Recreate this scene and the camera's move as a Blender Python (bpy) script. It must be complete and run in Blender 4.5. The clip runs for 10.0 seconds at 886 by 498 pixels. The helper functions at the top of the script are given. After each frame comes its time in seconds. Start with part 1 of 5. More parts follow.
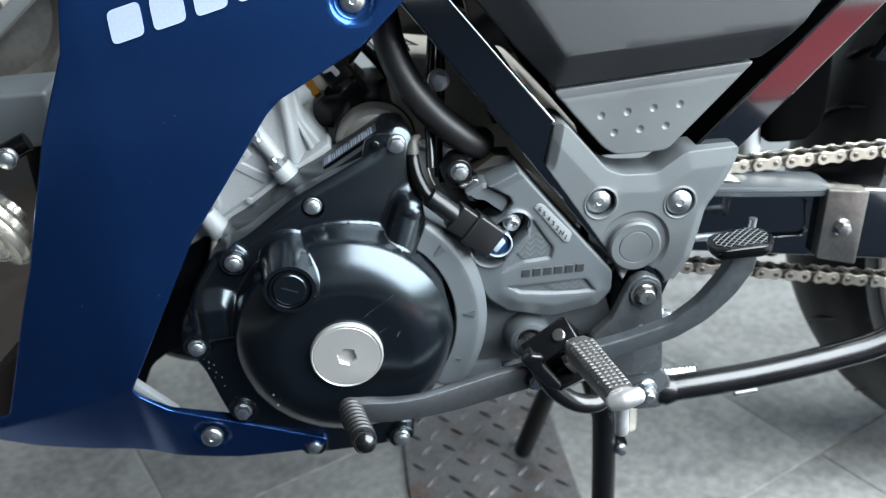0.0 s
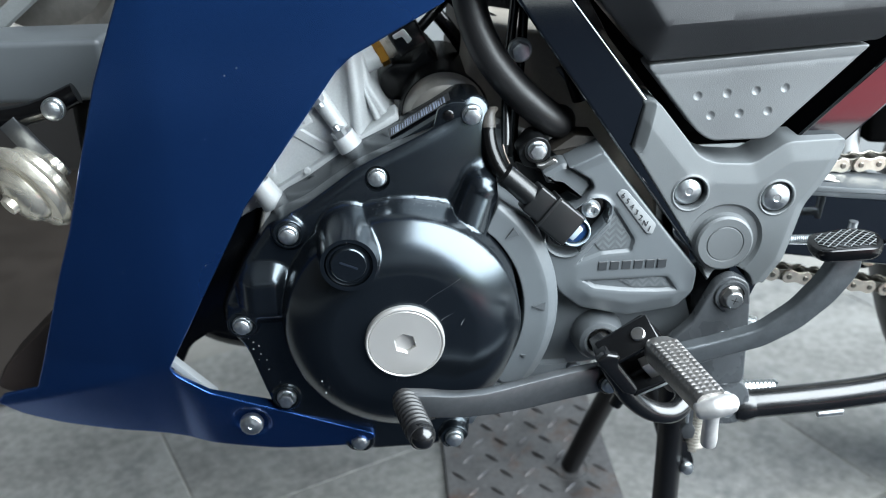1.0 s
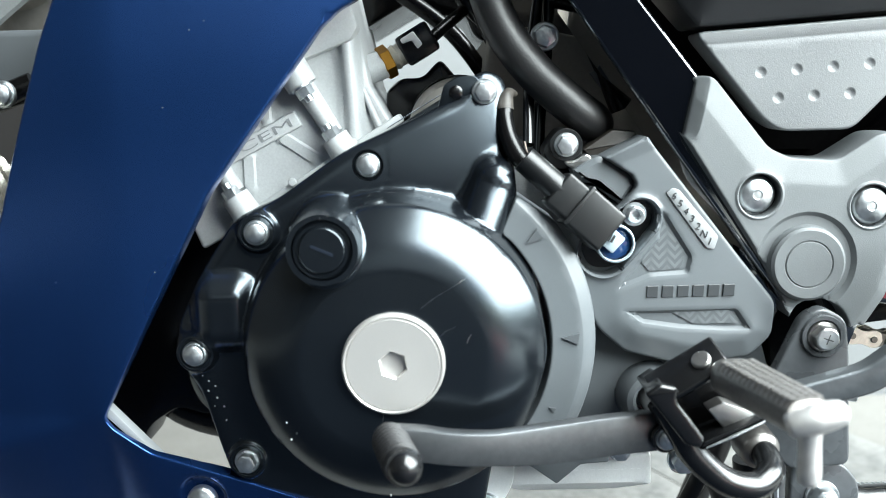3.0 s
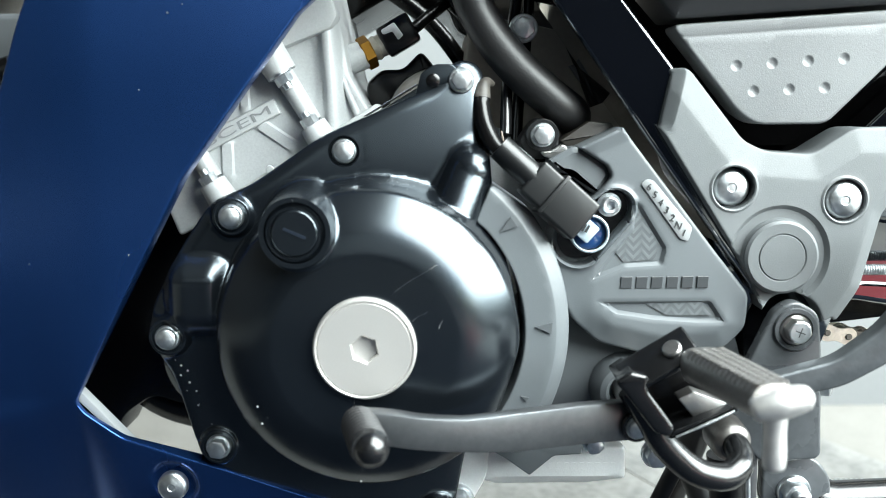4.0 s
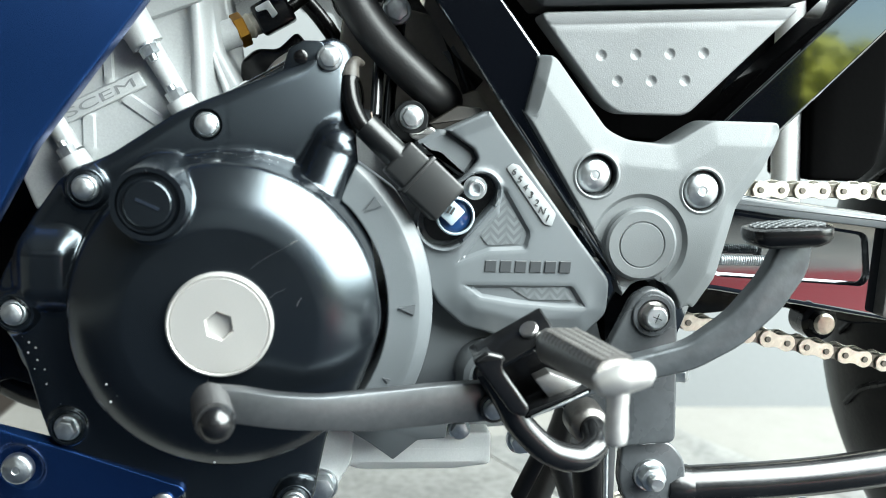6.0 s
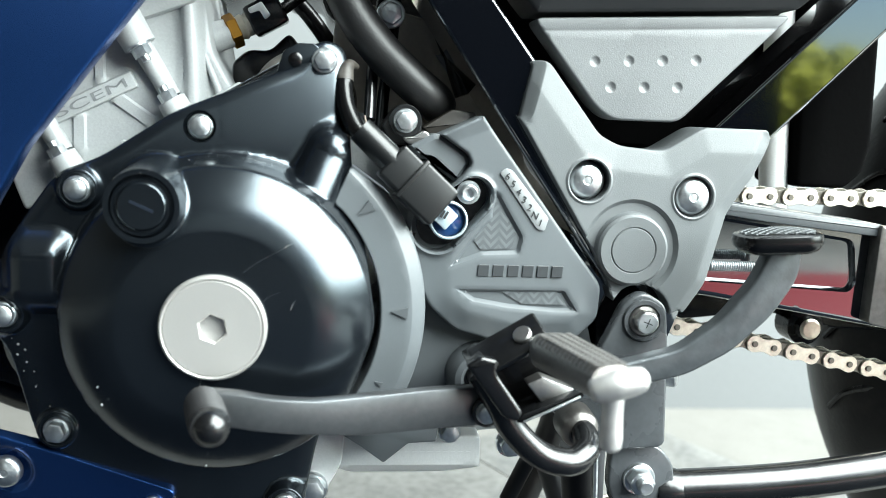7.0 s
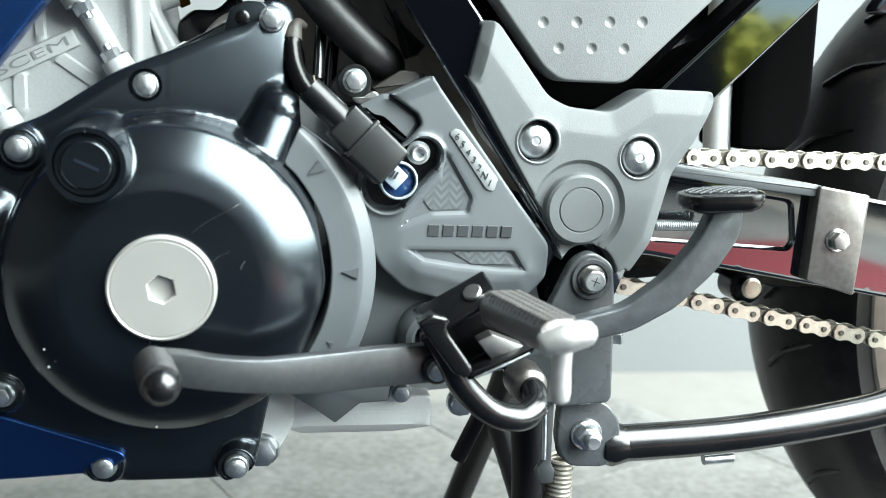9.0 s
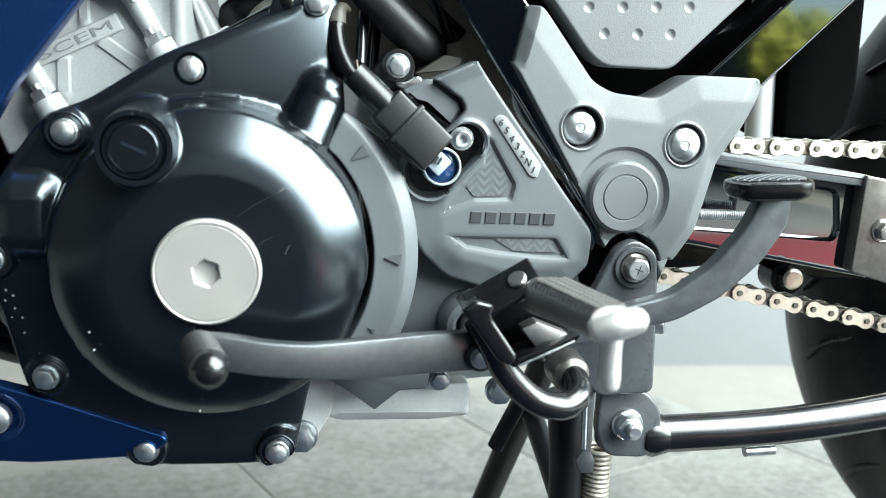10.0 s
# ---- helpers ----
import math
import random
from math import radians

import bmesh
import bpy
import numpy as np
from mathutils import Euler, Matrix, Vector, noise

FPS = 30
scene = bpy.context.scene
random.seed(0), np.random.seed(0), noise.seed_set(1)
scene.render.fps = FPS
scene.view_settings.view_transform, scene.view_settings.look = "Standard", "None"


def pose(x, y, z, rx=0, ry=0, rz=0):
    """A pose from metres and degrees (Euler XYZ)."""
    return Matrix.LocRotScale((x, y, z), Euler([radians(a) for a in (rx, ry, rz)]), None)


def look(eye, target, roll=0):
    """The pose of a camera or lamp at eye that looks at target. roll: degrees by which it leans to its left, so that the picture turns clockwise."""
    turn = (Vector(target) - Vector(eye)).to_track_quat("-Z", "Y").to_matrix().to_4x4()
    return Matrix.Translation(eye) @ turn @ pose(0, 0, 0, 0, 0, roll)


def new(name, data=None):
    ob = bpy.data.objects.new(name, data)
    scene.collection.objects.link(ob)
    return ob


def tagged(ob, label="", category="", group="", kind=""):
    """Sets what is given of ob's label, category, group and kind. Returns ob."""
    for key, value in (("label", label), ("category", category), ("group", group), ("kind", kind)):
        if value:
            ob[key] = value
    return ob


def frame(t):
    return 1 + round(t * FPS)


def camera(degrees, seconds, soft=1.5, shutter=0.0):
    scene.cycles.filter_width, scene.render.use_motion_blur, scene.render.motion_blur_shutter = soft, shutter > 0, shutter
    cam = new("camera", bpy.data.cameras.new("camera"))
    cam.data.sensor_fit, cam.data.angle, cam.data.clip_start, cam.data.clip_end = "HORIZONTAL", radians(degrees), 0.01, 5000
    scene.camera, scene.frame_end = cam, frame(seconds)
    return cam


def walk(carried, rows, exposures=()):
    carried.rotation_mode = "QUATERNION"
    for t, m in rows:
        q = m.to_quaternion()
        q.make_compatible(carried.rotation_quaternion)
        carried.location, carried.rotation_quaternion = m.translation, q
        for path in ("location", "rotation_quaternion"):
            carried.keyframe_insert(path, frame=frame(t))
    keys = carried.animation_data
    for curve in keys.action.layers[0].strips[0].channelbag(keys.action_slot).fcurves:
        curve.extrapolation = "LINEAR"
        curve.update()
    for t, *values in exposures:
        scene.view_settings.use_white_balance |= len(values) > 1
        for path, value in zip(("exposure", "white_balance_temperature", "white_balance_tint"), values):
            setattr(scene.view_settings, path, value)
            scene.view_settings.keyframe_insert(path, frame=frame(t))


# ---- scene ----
cam = camera(51.45, 10.0, 0.8, 0.12)
cam.data.dof.use_dof, cam.data.dof.focus_distance, cam.data.dof.aperture_fstop = True, 0.515, 8.4
PATH = [
    (0.0, (0.0206, -0.5084, 0.6570), (0.0612, -0.0634, 0.4327), -3.63),
    (0.5, (-0.0125, -0.4840, 0.6409), (0.0285, -0.0418, 0.4111), -2.33),
    (1.0, (-0.0021, -0.4698, 0.6156), (0.0228, -0.0192, 0.4003), -1.31),
    (1.5, (0.0473, -0.4509, 0.5475), (0.0186, 0.0196, 0.3807), -3.57),
    (2.0, (0.0374, -0.4197, 0.4706), (-0.0005, 0.0661, 0.3585), -3.47),
    (2.2, (0.0313, -0.4158, 0.4570), (0.0106, 0.0762, 0.3701), -3.11),
    (3.3, (0.0279, -0.4031, 0.4486), (0.0236, 0.0902, 0.3675), -1.43),
    (3.5, (0.0348, -0.4059, 0.4438), (0.0261, 0.0881, 0.3670), -1.21),
    (4.0, (0.0371, -0.4071, 0.4403), (0.0361, 0.0868, 0.3626), -0.50),
    (4.5, (0.0458, -0.4074, 0.4367), (0.0619, 0.0862, 0.3587), 0.35),
    (5.0, (0.0523, -0.4098, 0.4348), (0.0809, 0.0831, 0.3560), 0.98),
    (5.5, (0.0569, -0.4112, 0.4326), (0.0990, 0.0810, 0.3556), 1.49),
    (5.7, (0.0595, -0.4096, 0.4271), (0.1046, 0.0828, 0.3527), 1.57),
    (6.8, (0.0549, -0.4061, 0.4267), (0.1108, 0.0855, 0.3546), 2.23),
    (7.0, (0.0527, -0.4071, 0.4291), (0.1117, 0.0840, 0.3559), 2.35),
    (7.5, (0.0561, -0.4077, 0.4324), (0.1271, 0.0823, 0.3629), 2.83),
    (8.0, (0.0550, -0.4117, 0.4310), (0.1500, 0.0750, 0.3667), 2.84),
    (8.5, (0.0492, -0.4130, 0.4276), (0.1400, 0.0734, 0.3557), 2.31),
    (9.0, (0.0518, -0.4104, 0.4237), (0.1385, 0.0742, 0.3365), 2.56),
    (9.5, (0.0474, -0.4081, 0.4201), (0.1316, 0.0766, 0.3308), 2.73),
    (10.0, (0.0411, -0.4060, 0.4198), (0.1172, 0.0796, 0.3280), 2.78),
]
EXPOSURES = [(0.0, 1.5, 6250, 5), (1.0, 1.66, 6250, 5), (1.6, 1.8, 6250, 5), (2.2, 1.99, 6350, 4), (3.3, 2.1, 6600, 2), (5.0, 2.1, 6650, 1), (7.0, 2.06, 6650, 0), (10.0, 1.98, 6600, 0)]
walk(cam, [(t, look(eye, target, roll)) for t, eye, target, roll in PATH], EXPOSURES)

# ---- world, sun, large lights ----
world = bpy.data.worlds.new("sky")
scene.world = world
world.use_nodes = True
wn = world.node_tree
sky = wn.nodes.new("ShaderNodeTexSky")
sky.sky_type, sky.sun_disc = "NISHITA", False
sky.sun_elevation, sky.sun_rotation = radians(62), radians(273)
wn.nodes["Background"].inputs["Strength"].default_value = 0.12
wn.links.new(sky.outputs["Color"], wn.nodes["Background"].inputs["Color"])

sun = new("sun", bpy.data.lights.new("sun", "SUN"))
sun.data.energy, sun.data.angle, sun.data.color = 5.0, radians(0.6), (1.0, 0.95, 0.88)
sun.matrix_world = look((-2.0, -4.0, 6.0), (1.2, -4.2, 0.0))


def opening_lamp(name, eye, target, w, h, power):
    """An area lamp that fills an opening with the sky's light."""
    data = bpy.data.lights.new(name, "AREA")
    data.shape, data.size, data.size_y, data.energy, data.color = "RECTANGLE", w, h, power, (0.93, 0.97, 1.0)
    ob = new(name, data)
    ob.matrix_world = look(eye, target)
    return ob


opening_lamp("open_front_daylight", (1.45, -1.12, 1.75), (0.2, -1.12, 0.62), 2.7, 2.9, 157)

# ---- materials ----
MATS = {}


def mat(name, base, rough=0.5, metal=0.0, grain=400.0, bump=0.0, var=0.12, rvar=0.1, coat=0.0, patch=18.0, spec=0.5, grime=None, dust=0.0, tint=None, coat_rough=0.03):
    """A procedural surface: base colour varied at two scales, uneven gloss, fine relief and, where given, dirt in patches."""
    m = bpy.data.materials.new(name)
    m.use_nodes = True
    t = m.node_tree
    b = t.nodes["Principled BSDF"]
    N = t.nodes.new
    co = N("ShaderNodeTexCoord")
    fine, wide = N("ShaderNodeTexNoise"), N("ShaderNodeTexNoise")
    for n, s, d in ((fine, grain, 4.0), (wide, patch, 5.0)):
        n.inputs["Scale"].default_value, n.inputs["Detail"].default_value = s, d
        t.links.new(co.outputs["Object"], n.inputs["Vector"])
    mixed = N("ShaderNodeMix")
    mixed.data_type = "FLOAT"
    mixed.inputs[0].default_value = 0.55
    t.links.new(fine.outputs["Fac"], mixed.inputs[2])
    t.links.new(wide.outputs["Fac"], mixed.inputs[3])
    ramp = N("ShaderNodeValToRGB")
    lo, hi = [max(0.0, c * (1 - var)) for c in base], [min(1.0, c * (1 + var)) for c in base]
    ramp.color_ramp.elements[0].position, ramp.color_ramp.elements[0].color = 0.3, (*lo, 1)
    ramp.color_ramp.elements[1].position, ramp.color_ramp.elements[1].color = 0.7, (*hi, 1)
    t.links.new(mixed.outputs[0], ramp.inputs["Fac"])
    colour = ramp.outputs["Color"]
    if grime or dust:
        dirt = N("ShaderNodeTexNoise")
        dirt.inputs["Scale"].default_value, dirt.inputs["Detail"].default_value, dirt.inputs["Roughness"].default_value = patch * 0.7, 8.0, 0.7
        t.links.new(co.outputs["Object"], dirt.inputs["Vector"])
        edge = N("ShaderNodeMapRange")
        edge.inputs["From Min"].default_value, edge.inputs["From Max"].default_value = 0.52, 0.72
        edge.inputs["To Max"].default_value = dust or 0.7
        t.links.new(dirt.outputs["Fac"], edge.inputs["Value"])
        over = N("ShaderNodeMix")
        over.data_type = "RGBA"
        over.inputs["B"].default_value = (*(grime or (0.3, 0.28, 0.25)), 1)
        t.links.new(edge.outputs["Result"], over.inputs["Factor"])
        t.links.new(colour, over.inputs["A"])
        colour = over.outputs["Result"]
    t.links.new(colour, b.inputs["Base Color"])
    gloss = N("ShaderNodeMapRange")
    gloss.inputs["To Min"].default_value, gloss.inputs["To Max"].default_value = max(0.02, rough - rvar), min(1.0, rough + rvar)
    t.links.new(wide.outputs["Fac"], gloss.inputs["Value"])
    t.links.new(gloss.outputs["Result"], b.inputs["Roughness"])
    b.inputs["Metallic"].default_value = metal
    b.inputs["Specular IOR Level"].default_value = spec
    if tint:
        b.inputs["Specular Tint"].default_value = (*tint, 1)
    if coat:
        b.inputs["Coat Weight"].default_value, b.inputs["Coat Roughness"].default_value = coat, coat_rough
    if bump:
        rel = N("ShaderNodeBump")
        rel.inputs["Strength"].default_value, rel.inputs["Distance"].default_value = bump, 0.0006
        t.links.new(fine.outputs["Fac"], rel.inputs["Height"])
        t.links.new(rel.outputs["Normal"], b.inputs["Normal"])
    MATS[name] = m
    return m


BLACK_CAST = mat("black_satin_cast_paint", (0.0026, 0.0034, 0.0046), 0.23, grain=700, bump=0.03, var=0.25, rvar=0.05, spec=0.8, tint=(0.79, 0.91, 1.0))
BLACK_GLOSS = mat("black_gloss_frame_paint", (0.0006, 0.0006, 0.0009), 0.08, grain=900, bump=0.0, rvar=0.02, coat=1.0, spec=1.0, tint=(0.8, 0.91, 1.0))
BLACK_GLOSS.node_tree.nodes["Principled BSDF"].inputs["Coat IOR"].default_value = 1.8
GREY_PLASTIC = mat("moulded_grey_plastic", (0.091, 0.098, 0.102), 0.5, grain=2200, bump=0.2, var=0.12)
GREY_SMOOTH = mat("smooth_grey_plastic", (0.087, 0.096, 0.103), 0.42, grain=2600, bump=0.12, var=0.08)
GREY_CASE = mat("dark_grey_case_paint", (0.062, 0.068, 0.073), 0.4, grain=2000, bump=0.1, var=0.1)
DARK_PLASTIC = mat("dark_panel_plastic", (0.018, 0.019, 0.021), 0.48, grain=2200, bump=0.2)
PANEL_PLASTIC = mat("textured_panel_plastic", (0.104, 0.11, 0.114), 0.45, grain=1700, bump=0.24, var=0.15, spec=0.8)
BLUE_PAINT = mat("metallic_blue_paint", (0.019, 0.07, 0.245), 0.27, metal=0.9, grain=3000, var=0.2, rvar=0.04, coat=0.3, coat_rough=0.2, patch=6)
ALU = mat("cast_aluminium", (0.39, 0.402, 0.405), 0.58, metal=0.18, grain=900, bump=0.12, var=0.12, patch=30)
BRIGHT_ALU = mat("bare_machined_aluminium", (0.66, 0.67, 0.67), 0.5, metal=0.15, grain=900, bump=0.1, var=0.08)
DARK_ALU = mat("shaded_cast_aluminium", (0.2, 0.21, 0.21), 0.5, metal=0.4, grain=900, bump=0.3)
ALU_DISC = mat("turned_aluminium", (0.54, 0.525, 0.508), 0.38, metal=0.7, grain=1500, bump=0.04, var=0.05)
ZINC = mat("zinc_plated_steel", (0.56, 0.585, 0.6), 0.36, metal=1.0, grain=420, bump=0.35, var=0.22, patch=120, rvar=0.16)
INNER_STEEL = mat("oily_link_steel", (0.16, 0.15, 0.13), 0.35, metal=0.9, grain=500, bump=0.1, var=0.25)
STEEL = mat("bright_steel", (0.42, 0.41, 0.40), 0.32, metal=1.0, grain=500, bump=0.1, var=0.15)
GOLD_STEEL = mat("pale_chain_steel", (0.66, 0.61, 0.52), 0.36, metal=1.0, grain=500, bump=0.15, var=0.2, patch=60)
DARK_STEEL = mat("dark_coated_steel", (0.05, 0.054, 0.058), 0.27, metal=0.0, grain=300, bump=0.1, var=0.25, patch=40)
LEVER_STEEL = mat("grey_coated_lever_steel", (0.105, 0.11, 0.116), 0.36, metal=0.8, grain=260, bump=0.12, var=0.18, patch=22)
HEEL_STEEL = mat("scuffed_dark_lever_steel", (0.07, 0.077, 0.083), 0.33, metal=0.5, grain=220, bump=0.25, var=0.18, patch=140)
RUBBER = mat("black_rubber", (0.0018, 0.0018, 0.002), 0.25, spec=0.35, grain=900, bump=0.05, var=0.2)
TYRE = mat("tyre_rubber", (0.004, 0.004, 0.0043), 0.42, spec=0.3, grain=300, bump=0.3, var=0.25, grime=(0.07, 0.06, 0.05), dust=0.35)
BRASS = mat("brass", (0.2, 0.1, 0.018), 0.5, metal=1.0, grain=300, bump=0.1)
CRIMP = mat("cream_plated_crimp", (0.36, 0.335, 0.29), 0.5, metal=0.4, grain=400, bump=0.2, var=0.2)
CRIMP_BROWN = mat("worn_brown_grey_sleeve", (0.028, 0.024, 0.02), 0.55, grain=300, bump=0.3, var=0.5, patch=150)
CAST_LETTER = mat("shaded_cast_letter", (0.25, 0.26, 0.265), 0.55, metal=0.35, grain=900, bump=0.1)
BLUE_SEAL = mat("blue_seal_plastic", (0.012, 0.04, 0.12), 0.12, grain=400)
CLEAR_CLIP = mat("pale_clip_plastic", (0.3, 0.36, 0.4), 0.25, grain=400)
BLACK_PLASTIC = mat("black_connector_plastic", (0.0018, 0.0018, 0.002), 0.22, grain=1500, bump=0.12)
TREAD_GREY = mat("worn_grey_rubber_edge", (0.2, 0.2, 0.2), 0.5, grain=600)
LETTER_GREY = mat("pale_grey_decal", (0.27, 0.31, 0.40), 0.5, grain=600)
MARK_MID = mat("grey_moulded_mark", (0.026, 0.029, 0.032), 0.45, grain=600)
MARK_DARK = mat("dark_moulded_letter", (0.02, 0.021, 0.023), 0.5, grain=600)
FLOOR_TILE = mat("worn_grey_floor_tile", (0.21, 0.206, 0.194), 0.55, grain=90, bump=0.3, var=0.5, patch=9, grime=(0.07, 0.075, 0.08), dust=0.8)
GROUT = mat("floor_joint", (0.24, 0.23, 0.21), 0.9, grain=200, bump=0.3)
TREAD = mat("rusty_tread_steel", (0.17, 0.165, 0.165), 0.42, metal=0.7, grain=220, bump=0.4, var=0.35, patch=30, grime=(0.16, 0.075, 0.035), dust=0.75)
NAVY_WALL = mat("dark_blue_wall_paint", (0.0035, 0.005, 0.0085), 0.8, grain=150, bump=0.2, var=0.1, patch=3, spec=0.04)
DARK_WALL = mat("dark_shop_wall_paint", (0.016, 0.0145, 0.014), 0.7, grain=150, bump=0.2, var=0.1, patch=3)
RED_MAT = mat("red_floor_mat", (0.20, 0.012, 0.018), 0.75, grain=150, bump=0.3)
WALL = mat("pale_wall_paint", (0.17, 0.177, 0.18), 0.8, grain=150, bump=0.2, var=0.05, patch=3)
CEIL = mat("ceiling_paint", (0.05, 0.05, 0.052), 0.9, grain=150, bump=0.2)
GREEN = mat("hedge_leaf", (0.36, 0.38, 0.05), 0.6, grain=60, var=0.5)
RUST_DISC = mat("brownish_alloy", (0.25, 0.235, 0.215), 0.36, metal=0.75, grain=200, bump=0.1, var=0.2)
HORN = mat("horn_zinc", (0.8, 0.75, 0.64), 0.26, metal=0.85, grain=200, var=0.2)
PEG_BRIGHT = mat("polished_footrest_end", (0.62, 0.61, 0.6), 0.42, metal=0.8, grain=300, bump=0.25, var=0.15)
PEG_ALU = mat("worn_footrest_alloy", (0.31, 0.295, 0.283), 0.37, metal=0.95, grain=500, bump=0.2, var=0.2)
PAD_RUBBER = mat("black_pad_rubber", (0.002, 0.002, 0.0022), 0.22, grain=700, bump=0.1, spec=0.4)
SATIN_STEEL = mat("satin_black_steel", (0.004, 0.0042, 0.0047), 0.23, metal=0.0, spec=0.6, grain=300, bump=0.08, var=0.3, patch=40)
PALE_PLASTIC = mat("pale_moulded_plastic", (0.2, 0.21, 0.215), 0.45, grain=2600, bump=0.15, var=0.1)
RUST_DARK = mat("dark_brown_case_edge", (0.03, 0.026, 0.022), 0.5, grain=400, bump=0.3)
# brown that paints the shadow at the belly's front
BELLY_BROWN = mat("belly_shade_brown", (0.012, 0.008, 0.0065), 0.55, grain=400, bump=0.1)
# brown that paints the shade on the floor at the front left
FLOOR_BROWN = mat("shaded_floor_brown", (0.027, 0.021, 0.017), 0.6, grain=300, bump=0.2, var=0.3)
PLUG_PLASTIC = mat("satin_black_plug_plastic", (0.006, 0.0065, 0.007), 0.33, grain=1500, bump=0.1, spec=0.45)
HOSE = mat("satin_black_hose_rubber", (0.006, 0.006, 0.0066), 0.47, spec=0.6, grain=900, bump=0.15, var=0.2)
# for the unseen floor sheet that darkens reflections, and the plug slot's shade
MATTE_DARK = mat("matte_black_sheet_and_slot", (0.008, 0.011, 0.017), 0.85, grain=200, bump=0.4, spec=0.06)
STAND_BLACK = mat("worn_black_stand_paint", (0.004, 0.0042, 0.005), 0.4, grain=300, bump=0.15, var=0.3, spec=0.3)
# mudguard plastic; also the near-black that paints shade into the panel gap
DULL_BLACK = mat("black_mudguard_and_gap_shade", (0.0012, 0.0012, 0.0013), 0.9, grain=300, bump=0.2, spec=0.03)
# brown raised well above the case's own tone to paint in bounce light
CASE_BROWN = mat("bounce_lightened_case_brown", (0.32, 0.29, 0.25), 0.6, grain=400, bump=0.1)
CLAMP = mat("brushed_dark_steel", (0.2, 0.19, 0.18), 0.36, metal=0.85, grain=260, bump=0.15, var=0.3, patch=40, grime=(0.09, 0.06, 0.045), dust=0.5)
HUB = mat("bronze_rim_paint", (0.16, 0.13, 0.11), 0.4, metal=0.4, grain=200)


def weave_material():
    """Moulded weave: slanted stripes that turn from column to column."""
    m = bpy.data.materials.new("woven_texture_plastic")
    m.use_nodes = True
    t = m.node_tree
    b = t.nodes["Principled BSDF"]
    def math_node(op, a, b=None):
        k = t.nodes.new("ShaderNodeMath")
        k.operation = op
        for i, v in enumerate((a, b)):
            if isinstance(v, float):
                k.inputs[i].default_value = v
            elif v is not None:
                t.links.new(v, k.inputs[i])
        return k.outputs["Value"]

    co, xyz = t.nodes.new("ShaderNodeTexCoord"), t.nodes.new("ShaderNodeSeparateXYZ")
    t.links.new(co.outputs["Object"], xyz.inputs["Vector"])
    along_x, along_z = math_node("MULTIPLY", xyz.outputs["X"], 250.0), math_node("MULTIPLY", xyz.outputs["Z"], 230.0)
    zig = math_node("PINGPONG", along_x, 1.0)
    stripe = math_node("PINGPONG", math_node("ADD", along_z, zig), 0.5)
    step = math_node("SMOOTH_MIN", math_node("MULTIPLY", math_node("GREATER_THAN", stripe, 0.25), 0.8), math_node("ADD", zig, 0.3))
    mix = t.nodes.new("ShaderNodeMix")
    mix.data_type = "RGBA"
    mix.inputs[6].default_value, mix.inputs[7].default_value = (0.07, 0.077, 0.082, 1), (0.112, 0.121, 0.128, 1)
    t.links.new(step, mix.inputs[0])
    t.links.new(mix.outputs[2], b.inputs["Base Color"])
    b.inputs["Roughness"].default_value = 0.4
    rel = t.nodes.new("ShaderNodeBump")
    rel.inputs["Strength"].default_value, rel.inputs["Distance"].default_value = 0.3, 0.0003
    t.links.new(stripe, rel.inputs["Height"])
    t.links.new(rel.outputs["Normal"], b.inputs["Normal"])
    return m


WEAVE = weave_material()

# ---- mesh helpers (millimetres; x to the rear, y into the machine, z up) ----
MM = 0.001


def thing(name, label, category, kind="", group=""):
    return tagged(new(name), label, category, group, kind)


def finish(bm, sharp=38):
    bmesh.ops.recalc_face_normals(bm, faces=bm.faces[:])
    me = bpy.data.meshes.new("mesh")
    for v in bm.verts:
        v.co *= MM
    bm.to_mesh(me)
    bm.free()
    for p in me.polygons:
        p.use_smooth = True
    me.set_sharp_from_angle(angle=radians(sharp))
    return me


def part(name, bm, material, parent, label="", sharp=38):
    """One mesh object under a thing or under a part, from a bmesh or from ready mesh data."""
    me = bm if isinstance(bm, bpy.types.Mesh) else finish(bm, sharp)
    if material and not me.materials:
        me.materials.append(material)
    ob = new(name, me)
    ob.parent = parent
    if label:
        ob["label"] = label
    return ob


def at(ob, x, y, z, rx=0, ry=0, rz=0):
    ob.matrix_basis = pose(x * MM, y * MM, z * MM, rx, ry, rz)
    return ob


def rounded(pts, r, n=4):
    """A polygon with its corners rounded by radius r, or by one radius a corner."""
    out = []
    k = len(pts)
    for i in range(k):
        p, a, b = Vector(pts[i]), Vector(pts[i - 1]), Vector(pts[(i + 1) % k])
        u, v = (a - p), (b - p)
        d = min(r[i] if isinstance(r, list) else r, 0.45 * u.length, 0.45 * v.length)
        s, e = p + u.normalized() * d, p + v.normalized() * d
        for j in range(n + 1):
            f = j / n
            out.append(tuple(s * (1 - f) ** 2 + p * 2 * f * (1 - f) + e * f * f))
    return out


def circle(cx, cz, r, n=32, a0=0.0, a1=360.0):
    full = abs(a1 - a0) >= 360
    m = n if full else n + 1
    return [(cx + r * math.cos(radians(a0 + (a1 - a0) * i / n)), cz + r * math.sin(radians(a0 + (a1 - a0) * i / n))) for i in range(m)]


